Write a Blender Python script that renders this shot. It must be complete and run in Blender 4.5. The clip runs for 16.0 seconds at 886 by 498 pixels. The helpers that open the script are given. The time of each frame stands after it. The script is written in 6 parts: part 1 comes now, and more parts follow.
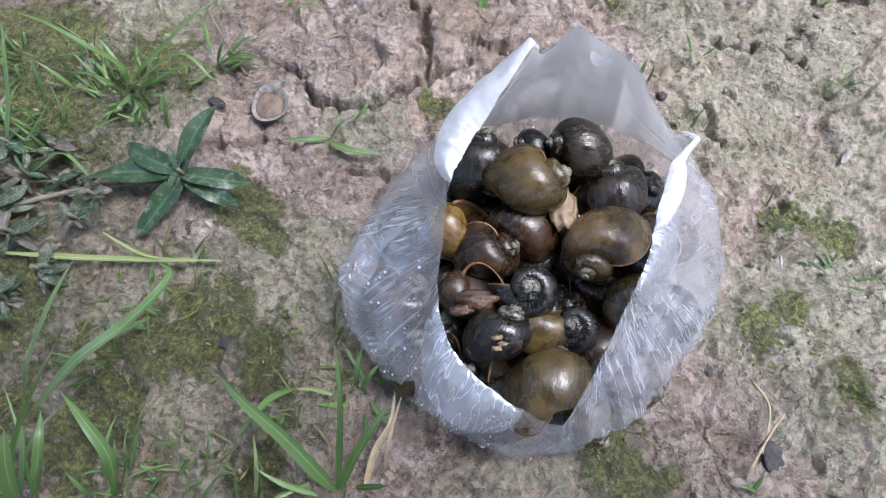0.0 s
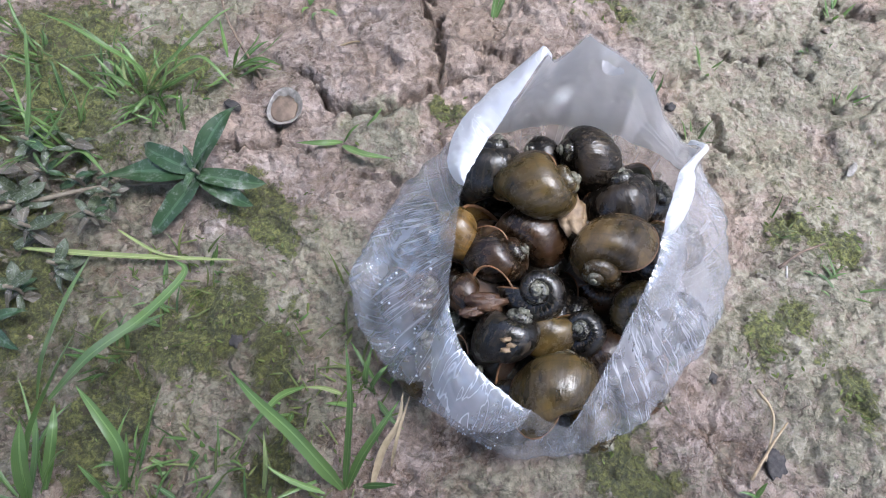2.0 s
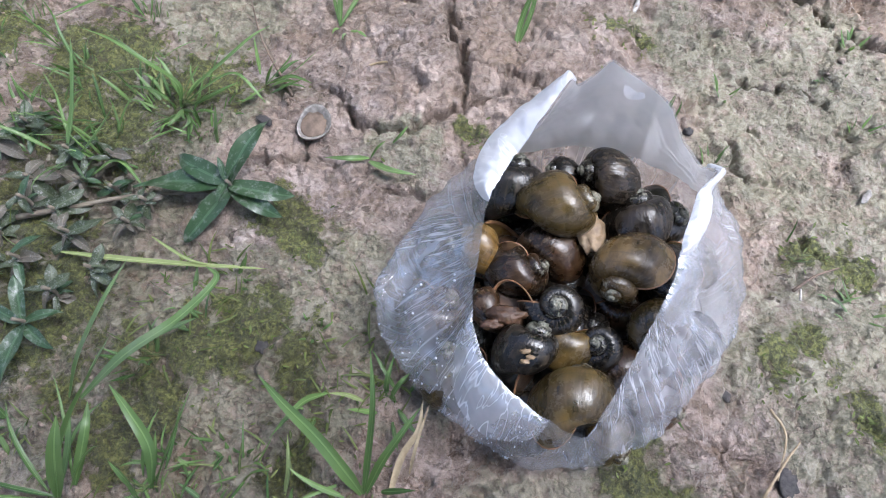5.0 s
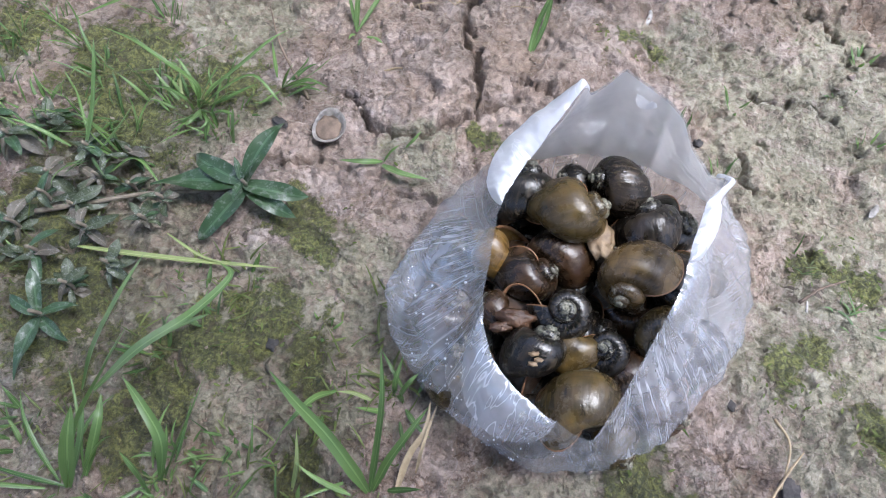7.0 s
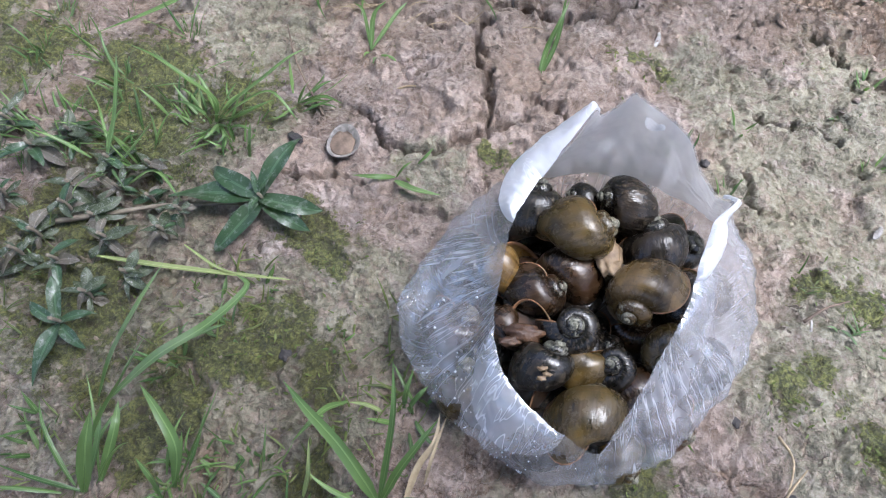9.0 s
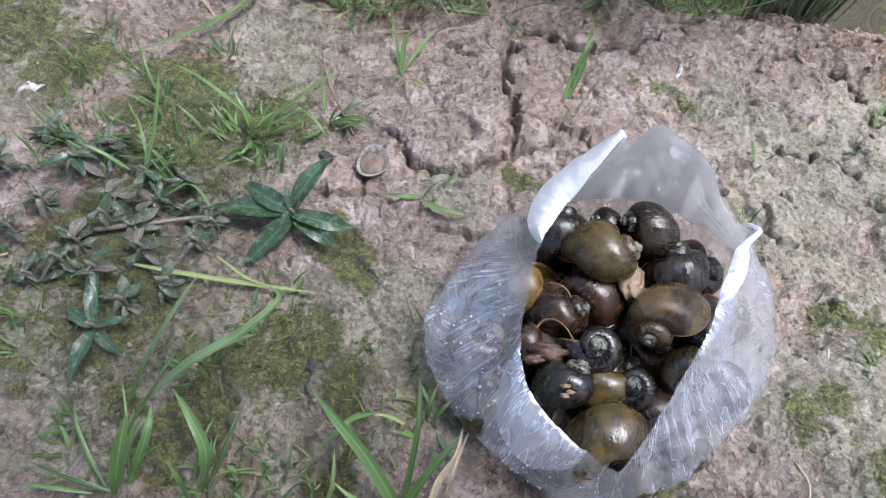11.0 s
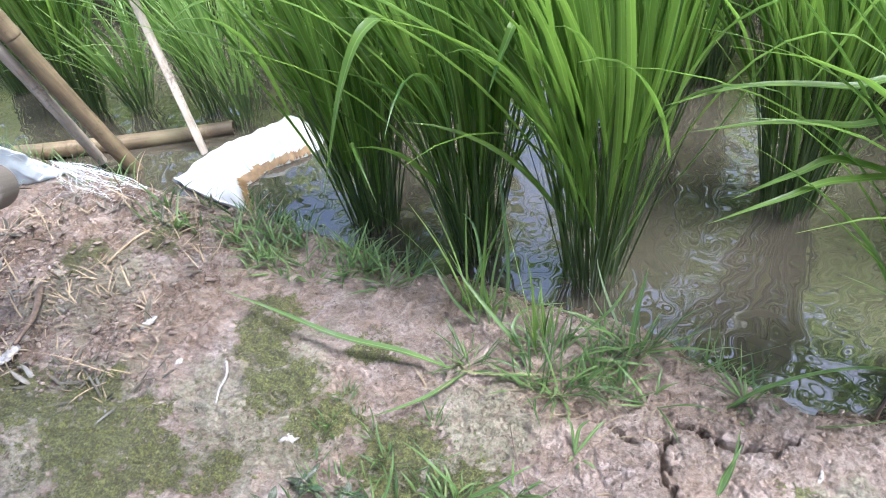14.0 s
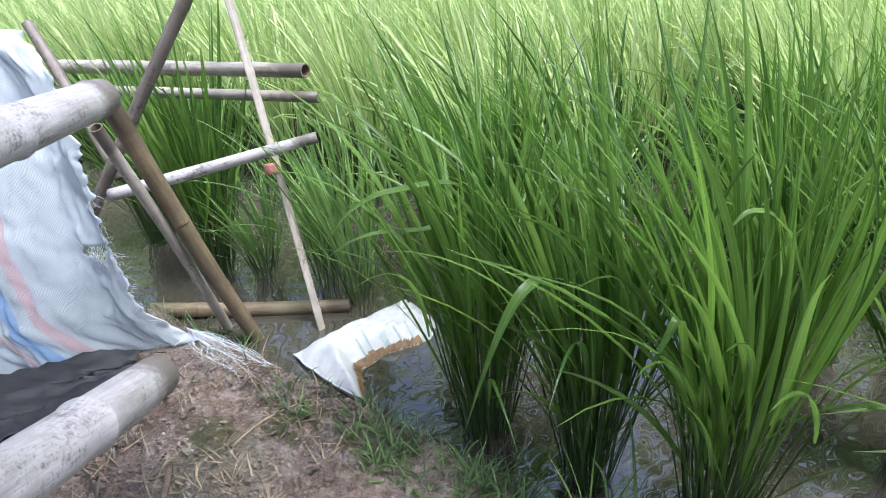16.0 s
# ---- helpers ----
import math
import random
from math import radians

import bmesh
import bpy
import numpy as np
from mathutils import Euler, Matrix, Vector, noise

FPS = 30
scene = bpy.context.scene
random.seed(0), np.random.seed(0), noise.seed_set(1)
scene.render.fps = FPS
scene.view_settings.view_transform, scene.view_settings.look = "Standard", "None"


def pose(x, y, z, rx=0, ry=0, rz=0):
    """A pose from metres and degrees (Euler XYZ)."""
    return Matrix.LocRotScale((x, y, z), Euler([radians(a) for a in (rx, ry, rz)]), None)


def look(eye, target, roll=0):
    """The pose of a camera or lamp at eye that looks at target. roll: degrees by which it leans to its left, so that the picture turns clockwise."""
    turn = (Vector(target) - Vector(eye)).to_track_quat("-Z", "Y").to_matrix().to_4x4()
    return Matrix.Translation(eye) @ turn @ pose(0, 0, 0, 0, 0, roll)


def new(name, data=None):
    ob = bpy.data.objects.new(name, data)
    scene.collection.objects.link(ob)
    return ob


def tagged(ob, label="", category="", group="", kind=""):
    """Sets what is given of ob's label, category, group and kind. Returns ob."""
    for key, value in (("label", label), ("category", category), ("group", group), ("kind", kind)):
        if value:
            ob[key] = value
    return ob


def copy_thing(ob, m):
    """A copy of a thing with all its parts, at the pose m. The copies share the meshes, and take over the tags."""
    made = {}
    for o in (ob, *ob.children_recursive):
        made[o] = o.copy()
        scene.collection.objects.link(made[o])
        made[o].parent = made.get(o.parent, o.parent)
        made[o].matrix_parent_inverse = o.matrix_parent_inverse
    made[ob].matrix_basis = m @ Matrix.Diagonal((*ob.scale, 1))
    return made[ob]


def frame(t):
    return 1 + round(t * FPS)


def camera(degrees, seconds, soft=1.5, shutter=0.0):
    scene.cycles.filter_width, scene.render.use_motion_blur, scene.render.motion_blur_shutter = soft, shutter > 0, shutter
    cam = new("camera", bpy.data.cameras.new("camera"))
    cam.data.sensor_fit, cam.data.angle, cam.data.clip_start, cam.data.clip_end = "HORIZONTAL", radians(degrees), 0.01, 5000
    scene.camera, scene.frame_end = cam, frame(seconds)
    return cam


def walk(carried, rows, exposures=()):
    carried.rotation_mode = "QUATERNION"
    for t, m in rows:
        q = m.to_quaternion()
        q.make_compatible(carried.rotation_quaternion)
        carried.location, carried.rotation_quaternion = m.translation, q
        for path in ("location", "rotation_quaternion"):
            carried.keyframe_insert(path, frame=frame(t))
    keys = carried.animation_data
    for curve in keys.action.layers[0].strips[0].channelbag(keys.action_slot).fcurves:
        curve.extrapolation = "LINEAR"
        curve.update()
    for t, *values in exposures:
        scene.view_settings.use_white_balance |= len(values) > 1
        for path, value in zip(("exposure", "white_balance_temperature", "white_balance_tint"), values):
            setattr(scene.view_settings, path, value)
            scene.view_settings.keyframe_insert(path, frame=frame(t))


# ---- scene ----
cam = camera(67.8, 16.0, soft=1.0)

PATH = [
    (0, (-0.072, -0.168, 0.394), (-0.08, 0.622, -1.444), -1.5),
    (0.5, (-0.073, -0.169, 0.395), (-0.085, 0.624, -1.44), -1.5),
    (1, (-0.075, -0.171, 0.397), (-0.092, 0.631, -1.436), -1.4),
    (1.5, (-0.076, -0.173, 0.397), (-0.095, 0.636, -1.433), -1.3),
    (2, (-0.076, -0.174, 0.398), (-0.094, 0.643, -1.427), -1.0),
    (2.5, (-0.077, -0.175, 0.401), (-0.113, 0.653, -1.419), -1.8),
    (3, (-0.078, -0.177, 0.403), (-0.115, 0.669, -1.408), -1.6),
    (3.5, (-0.079, -0.179, 0.406), (-0.129, 0.674, -1.402), -1.9),
    (4, (-0.082, -0.18, 0.408), (-0.126, 0.684, -1.395), -1.2),
    (4.5, (-0.082, -0.181, 0.408), (-0.132, 0.685, -1.394), -1.5),
    (7, (-0.086, -0.189, 0.412), (-0.155, 0.706, -1.376), -0.9),
    (7.5, (-0.086, -0.188, 0.412), (-0.162, 0.705, -1.376), -1.1),
    (8, (-0.086, -0.189, 0.414), (-0.169, 0.71, -1.371), -1.5),
    (8.5, (-0.087, -0.19, 0.418), (-0.177, 0.717, -1.362), -1.7),
    (9, (-0.09, -0.192, 0.421), (-0.175, 0.735, -1.349), -0.8),
    (11.5, (-0.102, -0.203, 0.441), (-0.235, 0.809, -1.279), -1.0),
    (12, (-0.104, -0.204, 0.462), (-0.28, 0.868, -1.217), -2.8),
    (12.5, (-0.112, -0.208, 0.511), (-0.38, 1.0, -1.06), -5.2),
    (13, (-0.126, -0.221, 0.572), (-0.531, 1.137, -0.84), -6.5),
    (13.5, (-0.148, -0.221, 0.617), (-0.666, 1.22, -0.669), -7.1),
    (14, (-0.155, -0.21, 0.636), (-0.692, 1.256, -0.614), -6.6),
    (14.5, (-0.188, -0.221, 0.648), (-0.742, 1.269, -0.565), -4.8),
    (15, (-0.219, -0.206, 0.693), (-0.862, 1.306, -0.448), -5.1),
    (15.5, (-0.244, -0.202, 0.737), (-0.928, 1.384, -0.27), -3.6),
    (16, (-0.262, -0.207, 0.79), (-1.007, 1.409, -0.123), -3.1),
]
walk(cam, [(t, look(eye, target, roll)) for t, eye, target, roll in PATH], [(0, 1.93, 5500, 11), (11.5, 1.95, 5500, 11), (12.5, 2.12, 5500, 11), (13.5, 2.3, 5500, 12), (14.5, 2.5, 5550, 11), (15.2, 2.4, 5500, 10), (15.6, 2.05, 5450, 10), (16, 1.65, 5450, 10)])

# ---- light ----
SUN_TURN, SUN_HIGH = radians(100), radians(69)
world = bpy.data.worlds.new("world")
scene.world = world
world.use_nodes = True
wn = world.node_tree.nodes
sky = wn.new("ShaderNodeTexSky")
sky.sky_type, sky.sun_disc = "NISHITA", False
sky.sun_elevation, sky.sun_rotation = SUN_HIGH, SUN_TURN
sky.dust_density, sky.air_density, sky.ozone_density = 6.0, 0.8, 0.6
wn["Background"].inputs["Strength"].default_value = 0.12
world.node_tree.links.new(sky.outputs[0], wn["Background"].inputs["Color"])

sun_data = bpy.data.lights.new("sun", "SUN")
sun_data.energy, sun_data.angle, sun_data.color = 2.0, radians(26), (1.0, 0.965, 0.93)
sun = new("sun", sun_data)
TO_SUN = Vector((math.sin(SUN_TURN) * math.cos(SUN_HIGH), math.cos(SUN_TURN) * math.cos(SUN_HIGH), math.sin(SUN_HIGH)))
sun.matrix_basis = look(TO_SUN * 20, (0, 0, 0))


# ---- materials ----
def material(name):
    m = bpy.data.materials.new(name)
    m.use_nodes = True
    nt = m.node_tree
    return m, nt, nt.nodes["Principled BSDF"]


def node(nt, kind, **inputs):
    n = nt.nodes.new(kind)
    for key, value in inputs.items():
        n.inputs[key.replace("_", " ")].default_value = value
    return n


def noise_tex(nt, scale, detail=6.0, rough=0.6, vector=None, distort=0.0):
    n = node(nt, "ShaderNodeTexNoise", Scale=scale, Detail=detail, Roughness=rough, Distortion=distort)
    if vector is not None:
        nt.links.new(vector, n.inputs["Vector"])
    return n.outputs["Fac"]


def ramp(nt, fac, stops):
    r = nt.nodes.new("ShaderNodeValToRGB")
    el = r.color_ramp.elements
    while len(el) < len(stops):
        el.new(0.5)
    for e, (p, c) in zip(el, stops):
        e.position = p
        e.color = (*c, 1.0) if len(c) == 3 else c
    nt.links.new(fac, r.inputs["Fac"])
    return r.outputs["Color"]


def mix(nt, fac, a, b, mode="MIX"):
    n = nt.nodes.new("ShaderNodeMix")
    n.data_type, n.blend_type = "RGBA", mode
    for value, socket in ((fac, n.inputs[0]), (a, n.inputs[6]), (b, n.inputs[7])):
        if isinstance(value, (int, float)):
            socket.default_value = value
        elif isinstance(value, tuple):
            socket.default_value = (*value, 1.0)
        else:
            nt.links.new(value, socket)
    return n.outputs[2]


def calc(nt, op, a, b=0.0, clamp=False):
    n = nt.nodes.new("ShaderNodeMath")
    n.operation, n.use_clamp = op, clamp
    for value, socket in ((a, n.inputs[0]), (b, n.inputs[1])):
        if isinstance(value, (int, float)):
            socket.default_value = value
        else:
            nt.links.new(value, socket)
    return n.outputs[0]


def bump(nt, bsdf, height, strength, distance):
    b = node(nt, "ShaderNodeBump", Strength=strength, Distance=distance)
    nt.links.new(height, b.inputs["Height"])
    nt.links.new(b.outputs[0], bsdf.inputs["Normal"])


def coords(nt, kind="Object"):
    return nt.nodes.new("ShaderNodeTexCoord").outputs[kind]


def attribute(nt, name):
    a = nt.nodes.new("ShaderNodeAttribute")
    a.attribute_name = name
    return a.outputs["Fac"]


def random_value(nt):
    return nt.nodes.new("ShaderNodeObjectInfo").outputs["Random"]


def creases(nt, v, scale, detail, wide):
    """Plates with narrow sunken seams between them: 0 in a seam, 1 on a plate."""
    n = noise_tex(nt, scale, detail, 0.6, v, 0.15)
    return calc(nt, "MULTIPLY", calc(nt, "ABSOLUTE", calc(nt, "SUBTRACT", n, 0.5)), 1.0 / wide, True)


def cut(nt, n, level, wide):
    """A steep edge in a noise: 0 below the level, 1 above it."""
    return calc(nt, "MULTIPLY", calc(nt, "SUBTRACT", n, level - wide / 2), 1.0 / wide, True)


def mud_material():
    """Damp crumbly mud: broken crusts of three sizes, pits, cracks, thin algae and mossy patches."""
    m, nt, b = material("mud")
    v = coords(nt)
    big = noise_tex(nt, 5.0, 5.0, 0.6, v)
    mid = noise_tex(nt, 26.0, 8.0, 0.66, v)
    fine = noise_tex(nt, 260.0, 5.0, 0.7, v)
    grit = noise_tex(nt, 1000.0, 3.0, 0.7, v)
    plates = noise_tex(nt, 48.0, 6.0, 0.6, v, 0.3)
    crust = cut(nt, plates, 0.47, 0.035)
    flake = cut(nt, noise_tex(nt, 130.0, 5.0, 0.62, v, 0.4), 0.46, 0.05)
    crumb = cut(nt, noise_tex(nt, 370.0, 4.0, 0.62, v), 0.46, 0.08)
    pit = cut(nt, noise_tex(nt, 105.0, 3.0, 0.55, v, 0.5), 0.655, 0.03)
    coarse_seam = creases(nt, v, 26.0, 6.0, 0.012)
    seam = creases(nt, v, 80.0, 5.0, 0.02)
    broken = cut(nt, noise_tex(nt, 11.0, 5.0, 0.6, v), 0.48, 0.12)
    base = ramp(nt, mid, [(0.32, (0.18, 0.135, 0.104)), (0.48, (0.268, 0.212, 0.178)), (0.66, (0.335, 0.282, 0.252))])
    base = mix(nt, 0.7, base, ramp(nt, big, [(0.34, (0.90, 0.80, 0.67)), (0.6, (1.0, 1.0, 1.05))]), "MULTIPLY")
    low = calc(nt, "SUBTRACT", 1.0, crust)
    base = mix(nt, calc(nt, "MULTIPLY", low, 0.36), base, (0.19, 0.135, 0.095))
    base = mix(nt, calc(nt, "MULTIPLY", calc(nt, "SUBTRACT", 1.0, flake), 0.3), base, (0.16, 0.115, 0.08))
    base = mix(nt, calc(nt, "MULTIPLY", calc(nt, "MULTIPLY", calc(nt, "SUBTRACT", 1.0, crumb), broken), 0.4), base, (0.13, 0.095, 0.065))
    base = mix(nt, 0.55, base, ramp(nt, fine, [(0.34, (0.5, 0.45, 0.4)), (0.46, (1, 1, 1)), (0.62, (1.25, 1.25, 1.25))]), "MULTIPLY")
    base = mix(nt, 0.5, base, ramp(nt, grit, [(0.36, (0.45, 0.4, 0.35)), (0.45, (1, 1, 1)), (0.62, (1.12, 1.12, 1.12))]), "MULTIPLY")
    skin = calc(nt, "ADD", calc(nt, "MULTIPLY", attribute(nt, "algae"), 0.75), calc(nt, "SUBTRACT", calc(nt, "MULTIPLY", noise_tex(nt, 16.0, 8.0, 0.78, v, 0.6), 1.7), 1.2))
    skin = calc(nt, "MULTIPLY", calc(nt, "MULTIPLY", skin, 5.0, True), calc(nt, "ADD", calc(nt, "MULTIPLY", flake, 0.6), 0.4))
    scum = ramp(nt, fine, [(0.36, (0.085, 0.088, 0.045)), (0.52, (0.175, 0.183, 0.115)), (0.66, (0.25, 0.255, 0.18))])
    base = mix(nt, calc(nt, "MULTIPLY", skin, 0.62), base, scum)
    moss = attribute(nt, "moss")
    tufts = noise_tex(nt, 330.0, 5.0, 0.75, v, 0.5)
    clump = noise_tex(nt, 75.0, 6.0, 0.75, v)
    blotch = noise_tex(nt, 30.0, 6.0, 0.66, v, 0.8)
    patchy = calc(nt, "ADD", calc(nt, "MULTIPLY", clump, 0.5), calc(nt, "ADD", calc(nt, "MULTIPLY", blotch, 0.4), calc(nt, "MULTIPLY", tufts, 0.1)))
    edge = calc(nt, "ADD", calc(nt, "MULTIPLY", moss, 0.55), calc(nt, "SUBTRACT", calc(nt, "MULTIPLY", patchy, 2.4), 1.45))
    cover = calc(nt, "MULTIPLY", edge, 11.0, True)
    green = ramp(nt, calc(nt, "ADD", calc(nt, "MULTIPLY", tufts, 0.7), calc(nt, "MULTIPLY", clump, 0.3)), [(0.40, (0.018, 0.022, 0.006)), (0.5, (0.072, 0.08, 0.018)), (0.58, (0.18, 0.185, 0.048))])
    base = mix(nt, calc(nt, "MULTIPLY", cover, 0.9), base, green)
    # Shade in pits and seams is put into the colour, beside the bump.
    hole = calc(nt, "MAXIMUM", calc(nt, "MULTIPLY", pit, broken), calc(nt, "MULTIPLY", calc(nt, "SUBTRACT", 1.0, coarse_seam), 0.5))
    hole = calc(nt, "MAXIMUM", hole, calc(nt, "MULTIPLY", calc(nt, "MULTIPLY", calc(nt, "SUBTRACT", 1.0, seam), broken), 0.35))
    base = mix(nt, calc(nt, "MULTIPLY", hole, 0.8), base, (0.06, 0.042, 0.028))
    # Darkens damp mud, and the painted shade round the bamboo.
    wet = attribute(nt, "wet")
    base = mix(nt, calc(nt, "MULTIPLY", wet, 0.8), base, mix(nt, 1.0, base, (0.38, 0.34, 0.29), "MULTIPLY"))
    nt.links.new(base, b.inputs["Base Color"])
    rough = calc(nt, "SUBTRACT", calc(nt, "ADD", calc(nt, "MULTIPLY", mid, 0.5), 0.13), calc(nt, "MULTIPLY", wet, 0.22), True)
    rough = calc(nt, "ADD", rough, calc(nt, "MULTIPLY", calc(nt, "MAXIMUM", cover, skin), 0.3), True)
    nt.links.new(rough, b.inputs["Roughness"])
    b.inputs["Specular IOR Level"].default_value = 0.5
    h = calc(nt, "ADD", calc(nt, "MULTIPLY", crust, 0.0016), calc(nt, "MULTIPLY", flake, 0.0009))
    h = calc(nt, "ADD", h, calc(nt, "MULTIPLY", calc(nt, "MULTIPLY", crumb, calc(nt, "ADD", broken, 0.3)), 0.00045))
    h = calc(nt, "ADD", h, calc(nt, "ADD", calc(nt, "MULTIPLY", mid, 0.009), calc(nt, "ADD", calc(nt, "MULTIPLY", fine, 0.0016), calc(nt, "MULTIPLY", grit, 0.0004))))
    h = calc(nt, "SUBTRACT", h, calc(nt, "MULTIPLY", hole, 0.0022))
    h = calc(nt, "ADD", h, calc(nt, "MULTIPLY", cover, calc(nt, "MULTIPLY", tufts, 0.004)))
    bump(nt, b, h, 0.9, 1.0)
    return m


def water_material():
    m, nt, b = material("muddy_water")
    v = coords(nt)
    silt = ramp(nt, noise_tex(nt, 1.6, 4.0, 0.6, v), [(0.3, (0.047, 0.041, 0.029)), (0.7, (0.064, 0.056, 0.041))])
    dots = ramp(nt, noise_tex(nt, 170.0, 3.0, 0.6, v), [(0.27, (0.4, 0.35, 0.3)), (0.33, (1, 1, 1))])
    nt.links.new(mix(nt, 0.6, silt, dots, "MULTIPLY"), b.inputs["Base Color"])
    b.inputs["Roughness"].default_value = 0.02
    b.inputs["IOR"].default_value = 1.62
    b.inputs["Specular IOR Level"].default_value = 1.0
    h = calc(nt, "ADD", calc(nt, "MULTIPLY", noise_tex(nt, 28.0, 0.0, 0.4, v), 0.0024), calc(nt, "MULTIPLY", noise_tex(nt, 9.0, 0.0, 0.4, v), 0.0032))
    bump(nt, b, h, 1.0, 1.0)
    return m


def leaf_material(name, dark, light, rough=0.42, through_light=0.35, dust=0.0):
    """A blade or leaf: streaks along it, a paler midrib, light passing through."""
    m, nt, b = material(name)
    v = coords(nt)
    uv = nt.nodes.new("ShaderNodeSeparateXYZ")
    nt.links.new(coords(nt, "UV"), uv.inputs[0])
    rnd = nt.nodes.new("ShaderNodeNewGeometry").outputs["Random Per Island"]
    tone = calc(nt, "ADD", calc(nt, "MULTIPLY", rnd, 0.65), calc(nt, "MULTIPLY", noise_tex(nt, 30.0, 4.0, 0.6, v), 0.5))
    col = ramp(nt, tone, [(0.2, dark), (0.85, light)])
    rib = calc(nt, "ABSOLUTE", calc(nt, "SUBTRACT", uv.outputs[0], 0.5))
    ribs = calc(nt, "LESS_THAN", rib, 0.06)
    col = mix(nt, calc(nt, "MULTIPLY", ribs, 0.45), col, tuple(min(1.0, c * 1.7 + 0.03) for c in light))
    vein = nt.nodes.new("ShaderNodeTexWave")
    vein.inputs["Scale"].default_value = 3.2
    nt.links.new(coords(nt, "UV"), vein.inputs["Vector"])
    col = mix(nt, 0.25, col, ramp(nt, vein.outputs["Fac"], [(0.0, (0.7, 0.75, 0.6)), (1.0, (1.1, 1.1, 1.1))]), "MULTIPLY")
    if dust:
        d = calc(nt, "MULTIPLY", calc(nt, "SUBTRACT", noise_tex(nt, 9.0, 7.0, 0.75, v), 0.52), 6.0, True)
        col = mix(nt, calc(nt, "MULTIPLY", d, dust), col, (0.33, 0.33, 0.31))
    nt.links.new(col, b.inputs["Base Color"])
    b.inputs["Roughness"].default_value = rough
    b.inputs["Specular IOR Level"].default_value = 0.4
    tr = nt.nodes.new("ShaderNodeBsdfTranslucent")
    nt.links.new(mix(nt, 0.4, col, (0.26, 0.46, 0.06), "MIX"), tr.inputs["Color"])
    mx = nt.nodes.new("ShaderNodeMixShader")
    mx.inputs[0].default_value = through_light
    nt.links.new(b.outputs[0], mx.inputs[1])
    nt.links.new(tr.outputs[0], mx.inputs[2])
    nt.links.new(mx.outputs[0], nt.nodes["Material Output"].inputs["Surface"])
    return m


def bag_material(name, solid, pleats, tint=(0.72, 0.73, 0.79), streak=1.0):
    """Thin milky film with a clear gloss: u runs round the bag and v up it, so creases run up to the rim."""
    m, nt, b = material(name)
    v = coords(nt)
    b.inputs["Base Color"].default_value = (*tint, 1)
    b.inputs["Roughness"].default_value = 0.5
    b.inputs["Specular IOR Level"].default_value = 0.0
    mp = node(nt, "ShaderNodeMapping")
    mp.inputs["Scale"].default_value = (46.0, 1.3, 1.0)
    nt.links.new(coords(nt, "UV"), mp.inputs[0])
    line = calc(nt, "ABSOLUTE", calc(nt, "SUBTRACT", noise_tex(nt, 0.8, 2.0, 0.5, mp.outputs[0], 0.5), 0.5))
    tight = calc(nt, "MULTIPLY", calc(nt, "SUBTRACT", noise_tex(nt, 17.0, 3.0, 0.5, v), 0.42), 6.0, True)
    crease = calc(nt, "MULTIPLY", calc(nt, "MULTIPLY", calc(nt, "SUBTRACT", 0.022, line), 45.0, True), tight)
    crumple = calc(nt, "ABSOLUTE", calc(nt, "SUBTRACT", noise_tex(nt, 55.0, 2.0, 0.45, v, 0.8), 0.5))
    h = calc(nt, "ADD", calc(nt, "MULTIPLY", crease, 0.0006), calc(nt, "MULTIPLY", calc(nt, "MULTIPLY", crumple, tight), -0.005))
    h = calc(nt, "ADD", h, calc(nt, "MULTIPLY", noise_tex(nt, 28.0, 2.0, 0.4, v, 0.6), 0.004))
    bp = node(nt, "ShaderNodeBump", Strength=pleats, Distance=1.0)
    nt.links.new(h, bp.inputs["Height"])
    nt.links.new(bp.outputs[0], b.inputs["Normal"])
    tl = node(nt, "ShaderNodeBsdfTranslucent", Color=(0.8, 0.78, 0.76, 1))
    tp = node(nt, "ShaderNodeBsdfTransparent", Color=(0.95, 0.95, 0.96, 1))
    gl = node(nt, "ShaderNodeBsdfAnisotropic", Roughness=0.12)
    nt.links.new(bp.outputs[0], gl.inputs["Normal"])
    one = nt.nodes.new("ShaderNodeMixShader")
    one.inputs[0].default_value = 0.45
    nt.links.new(b.outputs[0], one.inputs[1])
    nt.links.new(tl.outputs[0], one.inputs[2])
    two = nt.nodes.new("ShaderNodeMixShader")
    milk = calc(nt, "ADD", calc(nt, "MULTIPLY", calc(nt, "SUBTRACT", noise_tex(nt, 16.0, 4.0, 0.6, v), 0.5), 0.7), solid)
    nt.links.new(calc(nt, "ADD", milk, calc(nt, "MULTIPLY", crease, 0.5 * streak), True), two.inputs[0])
    nt.links.new(tp.outputs[0], two.inputs[1])
    nt.links.new(one.outputs[0], two.inputs[2])
    rim = node(nt, "ShaderNodeLayerWeight", Blend=0.5)
    nt.links.new(bp.outputs[0], rim.inputs["Normal"])
    three = nt.nodes.new("ShaderNodeMixShader")
    nt.links.new(calc(nt, "ADD", calc(nt, "MULTIPLY", calc(nt, "POWER", rim.outputs["Facing"], 4.0), 0.4), 0.16, True), three.inputs[0])
    nt.links.new(two.outputs[0], three.inputs[1])
    nt.links.new(gl.outputs[0], three.inputs[2])
    nt.links.new(three.outputs[0], nt.nodes["Material Output"].inputs["Surface"])
    return m


